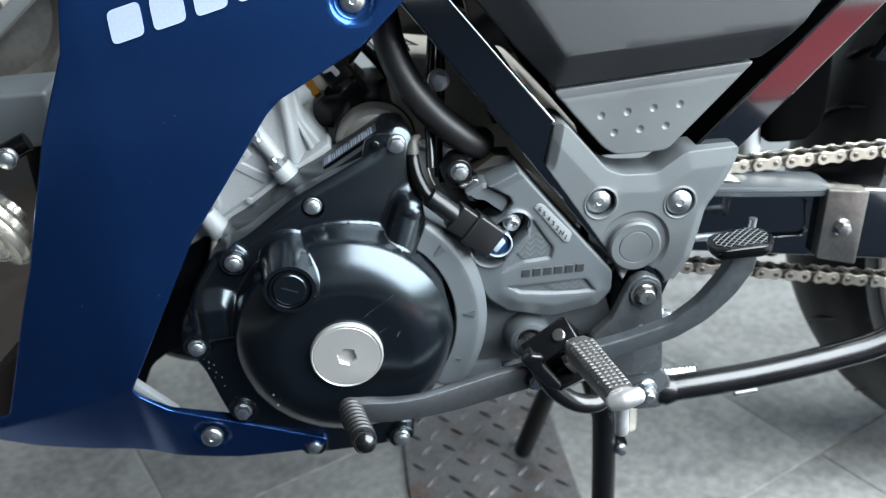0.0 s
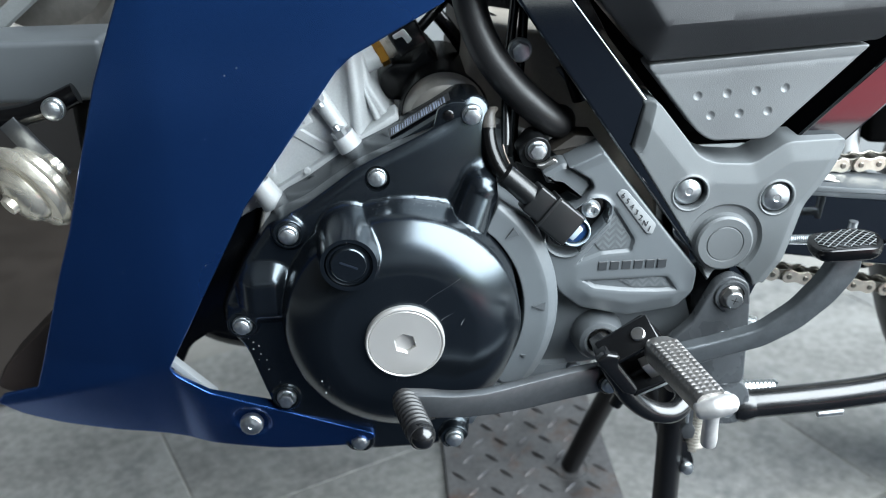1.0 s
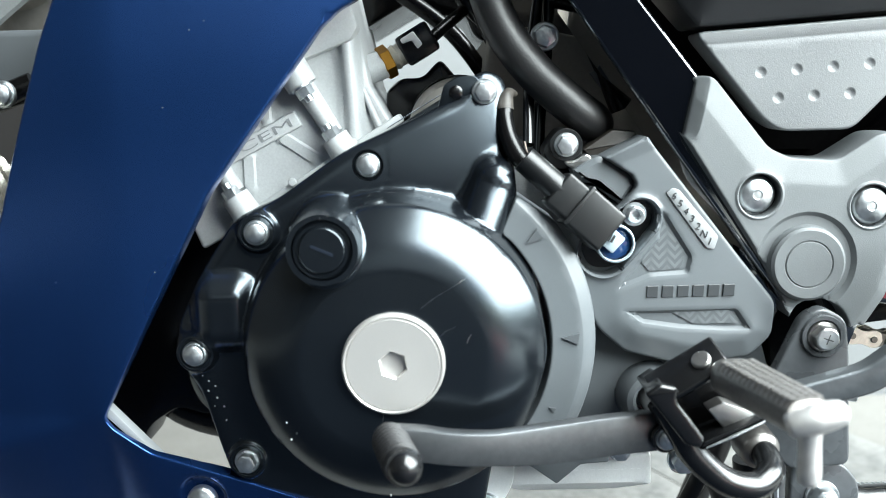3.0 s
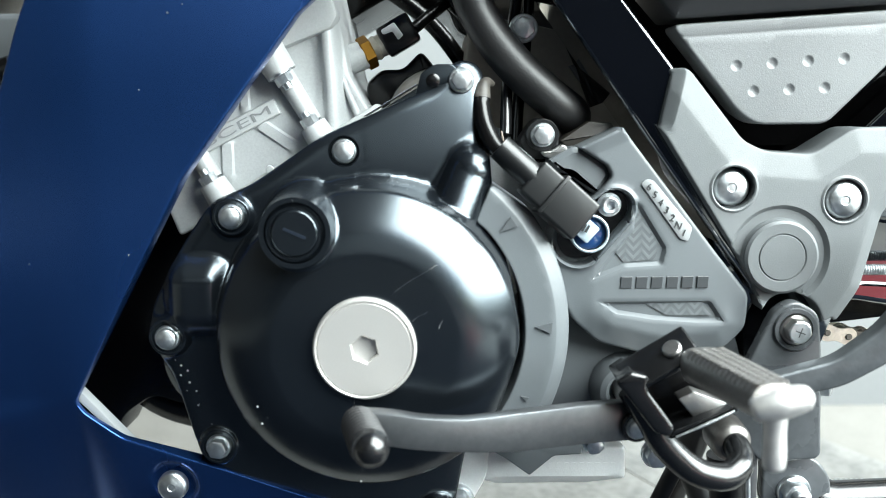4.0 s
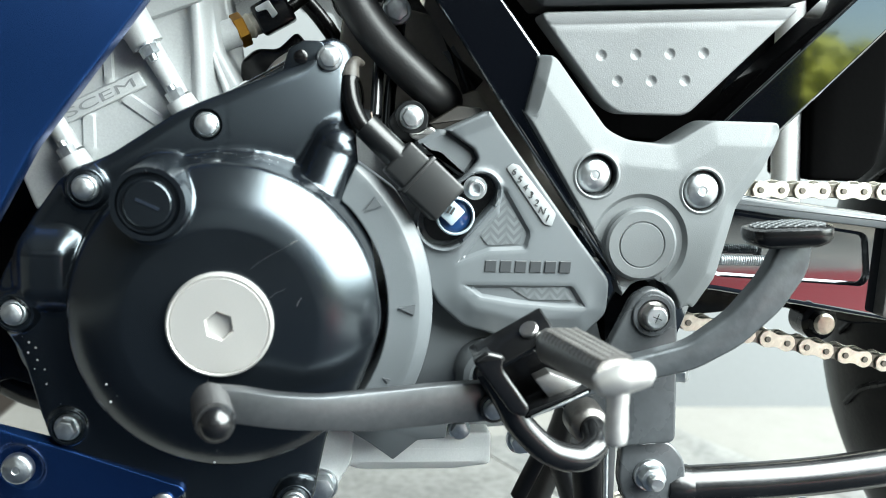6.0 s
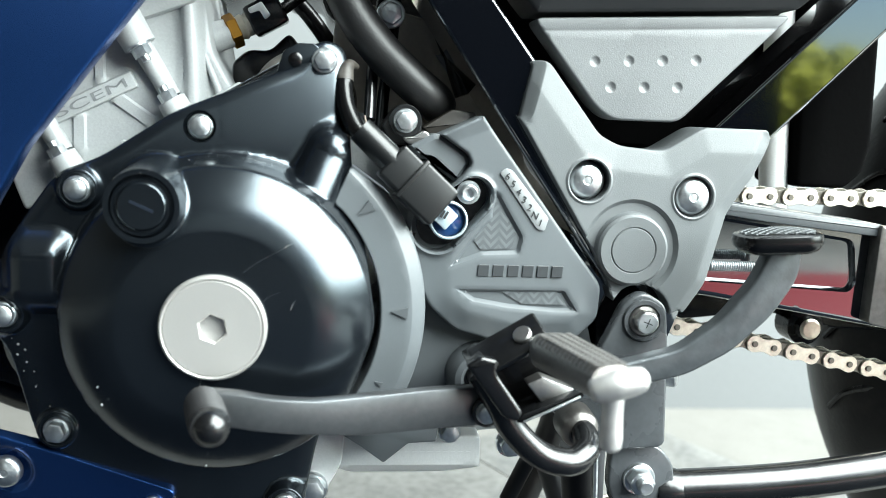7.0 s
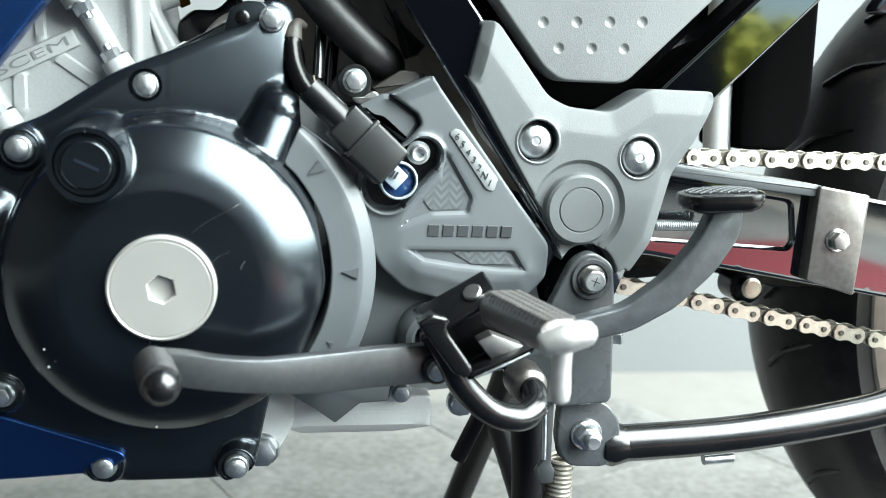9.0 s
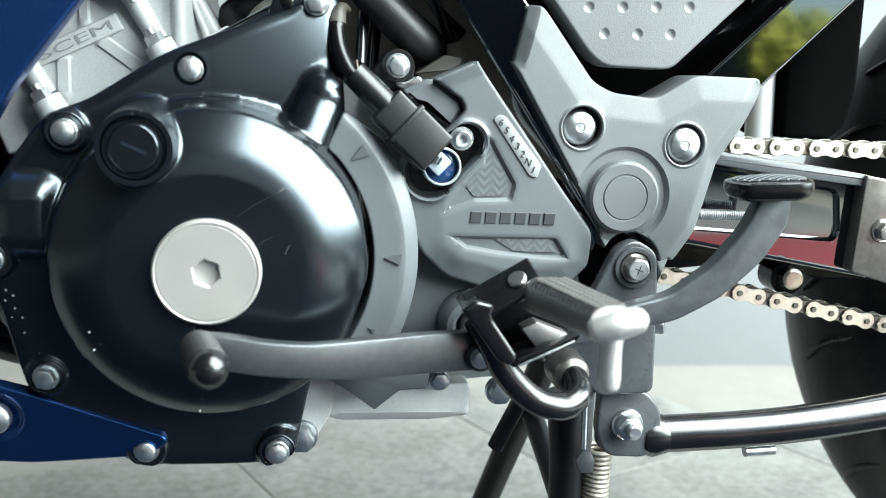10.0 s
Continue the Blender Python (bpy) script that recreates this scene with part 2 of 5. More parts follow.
def capsule(cx, cz, ux, uz, h, r, n=40):
    """Points round a slot of half-length h and radius r along (ux, uz)."""
    out = []
    a0 = math.degrees(math.atan2(uz, ux))
    for s in (1, -1):
        out += circle(cx + s * ux * h, cz + s * uz * h, r, n // 2, a0 - 90 if s > 0 else a0 + 90, a0 + 90 if s > 0 else a0 + 270)
    m = max(2, int(h / 1.0))
    for k in range(1, m * 2):
        f = -1 + k / m
        for s in (1, -1):
            out.append((cx + ux * h * f - s * uz * r, cz + uz * h * f + s * ux * r))
    return out


def dist_to(poly, P, closed=True):
    """Distance of the points P (n x 2) from the outline poly."""
    A = np.array(poly)
    B = np.roll(A, -1, 0)
    if not closed:
        A, B = A[:-1], B[:-1]
    best = np.full(len(P), 1e9)
    for a, b in zip(A, B):
        ab = b - a
        t = np.clip(((P - a) @ ab) / max(ab @ ab, 1e-9), 0, 1)
        q = a + t[:, None] * ab
        best = np.minimum(best, np.hypot(P[:, 0] - q[:, 0], P[:, 1] - q[:, 1]))
    return best


def inside(poly, P):
    A = np.array(poly)
    B = np.roll(A, -1, 0)
    c = np.zeros(len(P), bool)
    for (ax, az), (bx, bz) in zip(A, B):
        hit = ((az > P[:, 1]) != (bz > P[:, 1]))
        c ^= hit & (P[:, 0] < (bx - ax) * (P[:, 1] - az) / (bz - az + 1e-12) + ax)
    return c


def loops(poly, offsets=(0.0,), step=1.5, closed=True):
    """Dense points along an outline, and along copies of it set in or out by the offsets."""
    dense = []
    k = len(poly)
    for i in range(k if closed else k - 1):
        p, q = poly[i], poly[(i + 1) % k]
        n = max(1, int(math.hypot(q[0] - p[0], q[1] - p[1]) / step))
        dense += [(p[0] + (q[0] - p[0]) * j / n, p[1] + (q[1] - p[1]) * j / n) for j in range(n)]
    A = np.array(dense)
    t = np.roll(A, -1, 0) - np.roll(A, 1, 0)
    if not closed:
        t[0], t[-1] = A[1] - A[0], A[-1] - A[-2]
    nrm = np.stack([t[:, 1], -t[:, 0]], 1) / np.maximum(np.hypot(t[:, 0], t[:, 1]), 1e-6)[:, None]
    out = []
    for o in offsets:
        P = A + nrm * o
        P = P[dist_to(poly, P, closed) > abs(o) * 0.97]
        out.append(P)
    return out


def smooth01(a, b, v):
    t = np.clip((v - a) / (b - a), 0, 1)
    return t * t * (3 - 2 * t)


def near(a, b, k=3.0):
    """Smooth minimum: the surface nearer to the outside wins, with a fillet of about k."""
    h = np.clip(0.5 + 0.5 * (b - a) / k, 0, 1)
    return b * (1 - h) + a * h - k * h * (1 - h)


def relief(outline, height, step=3.0, back=60.0, edge=1.5, extra=(), holes=()):
    """A moulded or cast shell: outline in x, z; height(X, Z) gives the y of its outer face. Edges roll back by `edge`; side walls run to `back`."""
    from mathutils.geometry import delaunay_2d_cdt
    ring = []
    for i, p in enumerate(outline):
        q = outline[(i + 1) % len(outline)]
        n = max(1, int(math.hypot(q[0] - p[0], q[1] - p[1]) / (step * 1.2)))
        ring += [(p[0] + (q[0] - p[0]) * j / n, p[1] + (q[1] - p[1]) * j / n) for j in range(n)]
    A = np.array(ring)
    lo, hi = A.min(0), A.max(0)
    gx, gz = np.meshgrid(np.arange(lo[0], hi[0], step), np.arange(lo[1], hi[1], step * 0.87))
    gx[::2] += step / 2
    G = np.stack([gx.ravel(), gz.ravel()], 1)
    more = [G]
    nrm = np.roll(A, -1, 0) - np.roll(A, 1, 0)
    nrm = np.stack([nrm[:, 1], -nrm[:, 0]], 1) / np.maximum(np.hypot(nrm[:, 0], nrm[:, 1]), 1e-6)[:, None]
    sgn = 1 if inside(outline, A[:1] + nrm[:1] * 0.05)[0] else -1
    if edge:
        for f in (0.12, 0.4, 0.7, 1.0, 1.6):
            more.append(A + sgn * nrm * edge * f)
    E = np.concatenate([np.array(e) for e in extra]) if len(extra) else np.zeros((0, 2))
    keep = np.ones(len(G), bool)
    for a in range(0, len(G), 400):
        g = G[a:a + 400]
        if len(E):
            keep[a:a + 400] &= ((g[:, None, :] - E[None]) ** 2).sum(2).min(1) > (0.55 * step) ** 2
    keep &= dist_to(outline, G) > max(edge * 1.6 + step * 0.35, step * 0.4)
    more[0] = G[keep]
    Q = np.concatenate(more + [E])
    ok = inside(outline, Q)
    d = dist_to(outline, Q)
    ok &= d > (0.09 * edge if edge else step * 0.4)
    Q = Q[ok]
    cut = []
    for h in holes:
        H = np.array(h)
        Q = Q[~inside(h, Q) & (dist_to(h, Q) > step * 0.3)]
        cut.append(H)
    pts = np.concatenate([A, *cut, Q])
    edges, k = [(i, (i + 1) % len(A)) for i in range(len(A))], len(A)
    for H in cut:
        edges += [(k + i, k + (i + 1) % len(H)) for i in range(len(H))]
        k += len(H)
    vs, es, fs, *_ = delaunay_2d_cdt([Vector(p) for p in pts], edges, [], 1, 1e-4)
    V = np.array([tuple(v) for v in vs])
    C = np.array([V[list(f)].mean(0) for f in fs])
    keep = inside(outline, C)
    for h in holes:
        keep &= ~inside(h, C)
    Y = height(V[:, 0], V[:, 1])
    if edge:
        e = np.clip(dist_to(outline, V) / edge, 0, 1)
        Y = Y + edge * (1 - np.sqrt(np.clip(1 - (1 - e) ** 2, 0, 1)))
    bm = bmesh.new()
    bv = [bm.verts.new((v[0], y, v[1])) for v, y in zip(V, Y)]
    for f, good in zip(fs, keep):
        if good:
            try:
                bm.faces.new([bv[i] for i in f])
            except ValueError:
                pass
    for v in [v for v in bm.verts if not v.link_faces]:
        bm.verts.remove(v)
    rim = [e for e in bm.edges if len(e.link_faces) == 1]
    made = bmesh.ops.extrude_edge_only(bm, edges=rim)
    for v in made["geom"]:
        if isinstance(v, bmesh.types.BMVert):
            v.co.y = max(back, v.co.y + 0.5)
    return bm


def prism(pts, y0, y1, bevel=0.0, seg=2):
    """A plate: polygon in x, z from y0 (outer) to y1, its outer edge bevelled."""
    bm = bmesh.new()
    a = [bm.verts.new((x, y0, z)) for x, z in pts]
    b = [bm.verts.new((x, y1, z)) for x, z in pts]
    f = bm.faces.new(a)
    bm.faces.new(b[::-1])
    k = len(pts)
    for i in range(k):
        bm.faces.new([a[i], b[i], b[(i + 1) % k], a[(i + 1) % k]])
    if bevel:
        bmesh.ops.recalc_face_normals(bm, faces=bm.faces[:])
        bmesh.ops.bevel(bm, geom=list(f.edges), offset=bevel, segments=seg, affect="EDGES", profile=0.5)
    return bm


def lathe(profile, cx=0.0, cz=0.0, n=40, bm=None, r_hex=()):
    """Turned round the y axis; profile of (radius, y) from the outer centre backwards."""
    bm = bm or bmesh.new()
    rings = []
    for r, y in profile:
        if r <= 1e-6:
            rings.append([bm.verts.new((cx, y, cz))])
        else:
            rings.append([bm.verts.new((cx + r * math.cos(2 * math.pi * i / n), y, cz + r * math.sin(2 * math.pi * i / n))) for i in range(n)])
    for a, b in zip(rings, rings[1:]):
        for i in range(n):
            j = (i + 1) % n
            if len(a) == 1 and len(b) == 1:
                continue
            if len(a) == 1:
                bm.faces.new([a[0], b[i], b[j]])
            elif len(b) == 1:
                bm.faces.new([a[i], b[0], a[j]])
            else:
                bm.faces.new([a[i], b[i], b[j], a[j]])
    return bm


def spline(pts, n=8):
    """Catmull-Rom through the points."""
    P = [Vector(p) for p in pts]
    P = [P[0] * 2 - P[1]] + P + [P[-1] * 2 - P[-2]]
    out = []
    for i in range(1, len(P) - 2):
        for j in range(n):
            t = j / n
            a, b, c, d = P[i - 1], P[i], P[i + 1], P[i + 2]
            out.append(0.5 * ((2 * b) + (c - a) * t + (2 * a - 5 * b + 4 * c - d) * t * t + (3 * b - a - 3 * c + d) * t ** 3))
    out.append(P[-2])
    return out


def tube(pts, r, n=14, smooth=8, flat=1.0, bm=None, cap=True):
    """A round or flattened tube along points; r may be a list of radii, one a point."""
    path = spline(pts, smooth) if smooth else [Vector(p) for p in pts]
    bm = bm or bmesh.new()
    k = len(path)
    radii = [r] * k if isinstance(r, (int, float)) else [float(q) for q in np.interp(np.linspace(0, 1, k), np.linspace(0, 1, len(r)), r)]
    side = None
    rings = []
    for i, p in enumerate(path):
        d = (path[min(i + 1, k - 1)] - path[max(i - 1, 0)]).normalized()
        if side is None:
            side = d.cross(Vector((0, 1, 0)))
            if side.length < 0.1:
                side = d.cross(Vector((1, 0, 0)))
        side = (side - d * side.dot(d)).normalized()
        up = d.cross(side)
        rings.append([bm.verts.new(p + radii[i] * (side * math.cos(2 * math.pi * j / n) + up * flat * math.sin(2 * math.pi * j / n))) for j in range(n)])
    for a, b in zip(rings, rings[1:]):
        for j in range(n):
            bm.faces.new([a[j], a[(j + 1) % n], b[(j + 1) % n], b[j]])
    if cap:
        bm.faces.new(rings[0][::-1])
        bm.faces.new(rings[-1])
    return bm


def bar(pts, tall, thick, soft=1.2, smooth=6):
    """A flat bar swept along points, tall in z and thick across; tall and thick may be lists."""
    path = spline(pts, smooth)
    k = len(path)
    lists = [[v] * k if isinstance(v, (int, float)) else [float(q) for q in np.interp(np.linspace(0, 1, k), np.linspace(0, 1, len(v)), v)] for v in (tall, thick)]
    bm = bmesh.new()
    rings = []
    for i, p in enumerate(path):
        d = (path[min(i + 1, k - 1)] - path[max(i - 1, 0)]).normalized()
        up = Vector((0, 0, 1))
        up = (up - d * up.dot(d)).normalized()
        out = d.cross(up)
        h, w = lists[0][i] / 2, lists[1][i] / 2
        s = min(soft, w * 0.8)
        ring = [(-w + s, h), (w - s, h), (w - s * 0.3, h - s * 0.3), (w, h - s), (w, -h + s), (w - s * 0.3, -h + s * 0.3), (w - s, -h), (-w + s, -h), (-w + s * 0.3, -h + s * 0.3), (-w, -h + s), (-w, h - s), (-w + s * 0.3, h - s * 0.3)]
        rings.append([bm.verts.new(p + out * a + up * b) for a, b in ring])
    for a, b in zip(rings, rings[1:]):
        for j in range(12):
            bm.faces.new([a[j], a[(j + 1) % 12], b[(j + 1) % 12], b[j]])
    bm.faces.new(rings[0][::-1])
    bm.faces.new(rings[-1])
    return bm


def block(x0, x1, y0, y1, z0, z1, bevel=1.0, seg=2):
    bm = bmesh.new()
    bmesh.ops.create_cube(bm, size=1.0)
    for v in bm.verts:
        v.co = Vector((x0 + (v.co.x + 0.5) * (x1 - x0), y0 + (v.co.y + 0.5) * (y1 - y0), z0 + (v.co.z + 0.5) * (z1 - z0)))
    if bevel:
        bmesh.ops.bevel(bm, geom=bm.edges[:], offset=bevel, segments=seg, affect="EDGES", profile=0.5)
    return bm


def hexagon(r, turn=0.0):
    return [(r * math.cos(radians(60 * i + turn)), r * math.sin(radians(60 * i + turn))) for i in range(6)]


def bolt_mesh(flange=6.6, head=4.9, tall=5.5, round_top=True, hexed=True):
    """A flange bolt, its washer face at y = 0, its head towards -y."""
    bm = lathe([(0, -1.2), (head, -1.2), (flange * 0.93, -1.5), (flange, -0.9), (flange, 1.0)], n=28)
    if hexed:
        h = prism(rounded(hexagon(head * 1.08), 0.7, 2), -tall, -1.0, 0.8)
        me = bpy.data.meshes.new("tmp")
        h.to_mesh(me)
        h.free()
        bm.from_mesh(me)
    else:
        lathe([(0, -tall), (head * 0.75, -tall + 0.25), (head * 0.95, -tall + 1.0), (head, -tall + 2), (head, -1.0)], n=24, bm=bm)
    return finish(bm)


def text_mesh(body, size, depth=0.4):
    """Letters of the built-in font as a mesh that faces -y, centred, size in millimetres."""
    cu = bpy.data.curves.new("letters", "FONT")
    cu.body, cu.size, cu.extrude, cu.align_x, cu.align_y = body, size * MM, depth * MM, "CENTER", "CENTER"
    ob = bpy.data.objects.new("letters", cu)
    me = bpy.data.meshes.new_from_object(ob)
    bpy.data.objects.remove(ob)
    me.transform(pose(0, 0, 0, 90, 0, 0))
    return me

# ---- large structure ----
FLOOR = -20.0
floor = tagged(part("floor", block(-3000, 2400, -3500, 1300, FLOOR - 120, FLOOR - 1.6, 0), GROUT, None, "dark joint bed under worn grey floor tiles"), kind="structure", category="floor")
# sheet over the recess floor; its dark brown stands for shade
tagged(part("floor_shade", block(-1900, -440, 480, 1301, FLOOR - 2, FLOOR + 3, 1), FLOOR_BROWN, None, "floor in the recess, its shade put into a dark brown colour"), kind="structure", category="floor")
wall_back = tagged(part("wall_back", block(-3000, -250, 1302, 1400, FLOOR - 4, 2900, 0), DARK_WALL, None, "dark wall of a recess behind the motorcycle's front"), kind="structure", category="wall")
wall_north = tagged(part("wall_north", block(-250, 2400, 952, 1400, FLOOR - 4, 2900, 0), WALL, None, "pale grey painted wall behind the motorcycle"), kind="structure", category="wall")
wall_west = tagged(part("wall_west", block(-3100, -3002, -3600, 1400, FLOOR - 4, 2900, 0), DARK_WALL, None, "plain dark wall closing the room"), kind="structure", category="wall")


def join_into(bm, other):
    """Adds one bmesh to another."""
    me = bpy.data.meshes.new("tmp")
    other.to_mesh(me)
    other.free()
    bm.from_mesh(me)
    bpy.data.meshes.remove(me)
    return bm


wall_east = tagged(part("wall_east", block(2402, 2500, -3500, 1400, FLOOR - 4, 420, 2), NAVY_WALL, None, "low dark blue wall along the open shopfront"), kind="structure", category="wall")
wall_south = tagged(part("wall_south", block(-3000, 2060, -3600, -3502, FLOOR - 4, 1050, 0), NAVY_WALL, None, "dark blue painted lower wall closing the room"), kind="structure", category="wall")
wall_south_upper = tagged(part("wall_south_upper", block(-1200, 2060, -3600, -3504, 1052, 2900, 0), WALL, None, "pale painted upper wall closing the room"), kind="structure", category="wall")
wall_south_corner = tagged(part("wall_south_corner", block(-3000, -1202, -3600, -3504, 1052, 2900, 0), DARK_WALL, None, "dark painted corner of the room"), kind="structure", category="wall")
ceiling = tagged(part("ceiling", block(-3100, 500, -3600, 1400, 2902, 3000, 0), CEIL, None, "plain grey ceiling ending at the open front"), kind="structure", category="ceiling")
ground = tagged(part("ground", block(-60000, 60000, -60000, 60000, FLOOR - 400, FLOOR - 130, 0), GROUT, None, "grey paved ground outside the shop"), kind="structure", category="ground")

# ---- motorcycle ----
moto = thing("motorcycle", "dark blue sports motorcycle with exposed engine on a centre stand", "motorcycle")

BOLT = bolt_mesh(6.4, 4.8, 6.0)
BOLT.materials.append(ZINC)
STEEL_BOLT = bolt_mesh(6.4, 4.8, 6.0)
STEEL_BOLT.materials.append(STEEL)
BOLT_ROUND = bolt_mesh(6.3, 5.1, 5.0, hexed=False)
BOLT_ROUND.materials.append(ZINC)
BUTTON = finish(lathe([(0, -3.9), (1.6, -3.9), (2.0, -4.3), (2.6, -4.3), (3.0, -4.1), (6.0, -3.9), (7.3, -3.0), (7.9, -1.4), (7.9, 1)], n=32))
BUTTON.materials.append(ZINC)
SOCKET = finish(lathe([(0, -1.5), (2.1, -1.5), (2.3, -4.4), (3.6, -4.6), (4.2, -4.0), (4.3, 0.5), (6.0, 0.6), (6.0, 1.4)], n=28))
SOCKET.materials.append(ZINC)


def bolt(parent, x, y, z, mesh=None, turn=0, tilt=0, size=1.0, label="", rz=0):
    ob = part("bolt", mesh or BOLT, None, parent, label)
    ob.matrix_basis = pose(x * MM, y * MM, z * MM, tilt, turn, rz) @ Matrix.Scale(size, 4)
    return ob


# generator cover: one black casting with a dome, bolt bosses, a filler boss and a cable exit
CX, CZ = 0.0, 329.0
GEN_BOLTS = [(46, 57, 452), (-12, 49, 418), (-67, 39, 387), (-101, 38, 327), (-79, 41, 269), (-33, 41, 231), (31, 41, 229)]
gen_outline = rounded([(58, 449), (56, 459), (47, 463), (38, 458.5), (33, 449.5), (4, 437), (-24, 425), (-58, 402), (-78, 394), (-95, 370), (-111, 340), (-112, 322), (-101, 305), (-92, 272), (-88, 260), (-60, 240), (-44, 224),
                       (-26, 221), (25, 220), (40, 226), (47, 262), (64, 298), (73.5, 328), (67, 368), (60, 405)], 7)
BUMP_A, BUMP_B = np.array([50.5, 407.5]), np.array([42.0, 387.0])
BUMP_U = (BUMP_A - BUMP_B) / np.hypot(*(BUMP_A - BUMP_B))
BUMP_H = float(np.hypot(*(BUMP_A - BUMP_B))) / 2
BUMP_C = (BUMP_A + BUMP_B) / 2


def bump_place(X, Z):
    """Position along the cable exit's axis, -1 to 1, and the distance from the axis."""
    u = (X - BUMP_C[0]) * BUMP_U[0] + (Z - BUMP_C[1]) * BUMP_U[1]
    v = (X - BUMP_C[0]) * BUMP_U[1] - (Z - BUMP_C[1]) * BUMP_U[0]
    return np.clip(u / BUMP_H, -1, 1), np.hypot(np.maximum(np.abs(u) - BUMP_H, 0), v)


# the dome's section: a level face, a shoulder that steepens outwards, a tight roll at the rim
DOME_X = np.linspace(0, 75.2, 753)
DOME_Y = 4.0 + np.cumsum(np.where(DOME_X < 44, 0.04 * (DOME_X > 26), np.tan(np.radians(np.clip(9 + 37 * (DOME_X - 44) / 27, 0, 46))))) * 0.1
DOME_Y = DOME_Y + 16 * (1 - np.sqrt(np.clip(1 - (np.clip(DOME_X - 71, 0, 4.2) / 4.25) ** 2, 0, 1)))


def gen_height(X, Z):
    plane = 42.5 + 0.04 * X + np.clip(Z - 380, 0, 99) ** 2 * 0.0017 + 0.0006 * (X + 20) ** 2 * (X < -2) + 0.0002 * (X + 20) ** 2 * (X >= -2) + 0.0015 * np.clip(X + 2, 0, 99) ** 2
    d = dist_to(gen_outline, np.stack([X, Z], 1))
    plane = plane + np.clip(7 - d, 0, 7) ** 2 * 0.05
    r = np.hypot(X - CX, Z - CZ)
    dome = np.interp(r, DOME_X, DOME_Y) + np.clip(r - 75.2, 0, 60) * 4
    y = near(plane, dome, 4.0)
    for x, b, z in GEN_BOLTS[1:]:
        q = np.hypot(X - x, Z - z)
        y = near(y, b - 0.9 + np.clip(q - 9.2, 0, 30) * 2.2, 1.6)
        y = np.where(q < 7.6, b, y)
    q = np.hypot(X + 30, Z - 384)
    y = near(y, -1 + np.clip(q - 16.2, 0, 9) ** 1.3 * 8, 3.0)
    y = np.where(q < 13.8, 3.0, y)
    f, q = bump_place(X, Z)
    axis = 42.5 + 4.5 * f
    cable = axis - np.sqrt(np.clip(138 - q * q, 0, 138)) + np.clip(q - 11.0, 0, 60) * 1.6
    y = near(y, cable, 6.0)
    q = np.hypot(np.maximum(np.abs(X + 85) - 5, 0), np.maximum(np.abs(Z - 347) - 8, 0))
    y = y - (1 - np.clip(q / 14.0, 0, 1) ** 2) ** 1.4 * np.clip(y - 31, 0, 60)
    return y


DOME_R = (43.6, 44.4, 49, 54, 58, 62, 65, 68, 70, 71, 72, 73, 73.8, 74.4, 74.9, 75.4, 76.2, 77.4)
rings = []
for x, z, radii, n in [(CX, CZ, DOME_R, 240), (-30, 384, (13.7, 13.9, 15, 16.2, 17.0, 18, 19.5, 21), 90)] + [(x, z, (7.5, 7.7, 8.4, 9.1, 9.4, 9.9, 10.6, 11.6), 44) for x, b, z in GEN_BOLTS]:
    for r in radii:
        P = np.array(circle(x, z, r, n))
        if n == 240:
            P = P[np.hypot(P[:, 0] + 30, P[:, 1] - 384) > 21.6]
        if n > 44:
            for bx, b, bz in GEN_BOLTS:
                P = P[np.hypot(P[:, 0] - bx, P[:, 1] - bz) > 12.2]
        rings.append(P[bump_place(P[:, 0], P[:, 1])[1] > 17.0])
for r in (2.0, 4.0, 6.0, 8.0, 9.6, 10.8, 11.6, 12.4, 13.4, 14.6, 16.2):
    P = np.array(capsule(*BUMP_C, *BUMP_U, BUMP_H, r))
    rings.append(P[np.hypot(P[:, 0] - 46, P[:, 1] - 452) > 12.2])
generator_cover = part("generator_cover", relief(gen_outline, gen_height, 1.7, 62, 1.2, rings), BLACK_CAST, moto, "scratched satin black domed generator cover", sharp=80)
for i, (x, b, z) in enumerate(GEN_BOLTS):
    bolt(generator_cover, x, b - 0.5, z, BOLT if i in (4, 0) else BOLT_ROUND, turn=17 * i)
capm = bmesh.new()
cap_rows = []
for hexed, r, y in ((True, 6.4, 4.2), (True, 6.5, 0.6), (True, 7.0, 0.0), (False, 9.0, 0.0), (False, 21.3, 0.0), (False, 21.7, 0.45), (False, 22.1, 0.45), (False, 22.6, -0.25), (False, 23.2, -0.1), (False, 23.9, 1.1), (False, 24.0, 7.0)):
    row = []
    for i in range(72):
        a = 2 * math.pi * i / 72
        k = r * (math.cos(radians(30)) / math.cos((a + radians(20)) % radians(60) - radians(30)) if hexed else 1.0)
        row.append(capm.verts.new((CX + k * math.cos(a), y, CZ + 1 + k * math.sin(a))))
    cap_rows.append(row)
for p, q in zip(cap_rows, cap_rows[1:]):
    for i in range(72):
        capm.faces.new([p[i], p[(i + 1) % 72], q[(i + 1) % 72], q[i]])
part("timing_cap", capm, ALU_DISC, generator_cover, "large round brushed aluminium cap with a hex socket", sharp=25)
part("socket_floor", lathe([(0, 3.4), (3.5, 3.0), (7.6, 2.4), (7.6, 4.4)], CX, CZ + 1, 36), ALU_DISC, generator_cover, "bright floor of the hex socket")
plug = part("filler_plug", lathe([(0, -1.5), (9.8, -1.5), (10.4, -1.0), (11.0, 0.6), (12.0, 0.6), (12.9, -0.6), (13.4, 0.2), (13.4, 6)], -30, 384, 48), BLACK_CAST, generator_cover, "round black plug with a screwdriver slot")
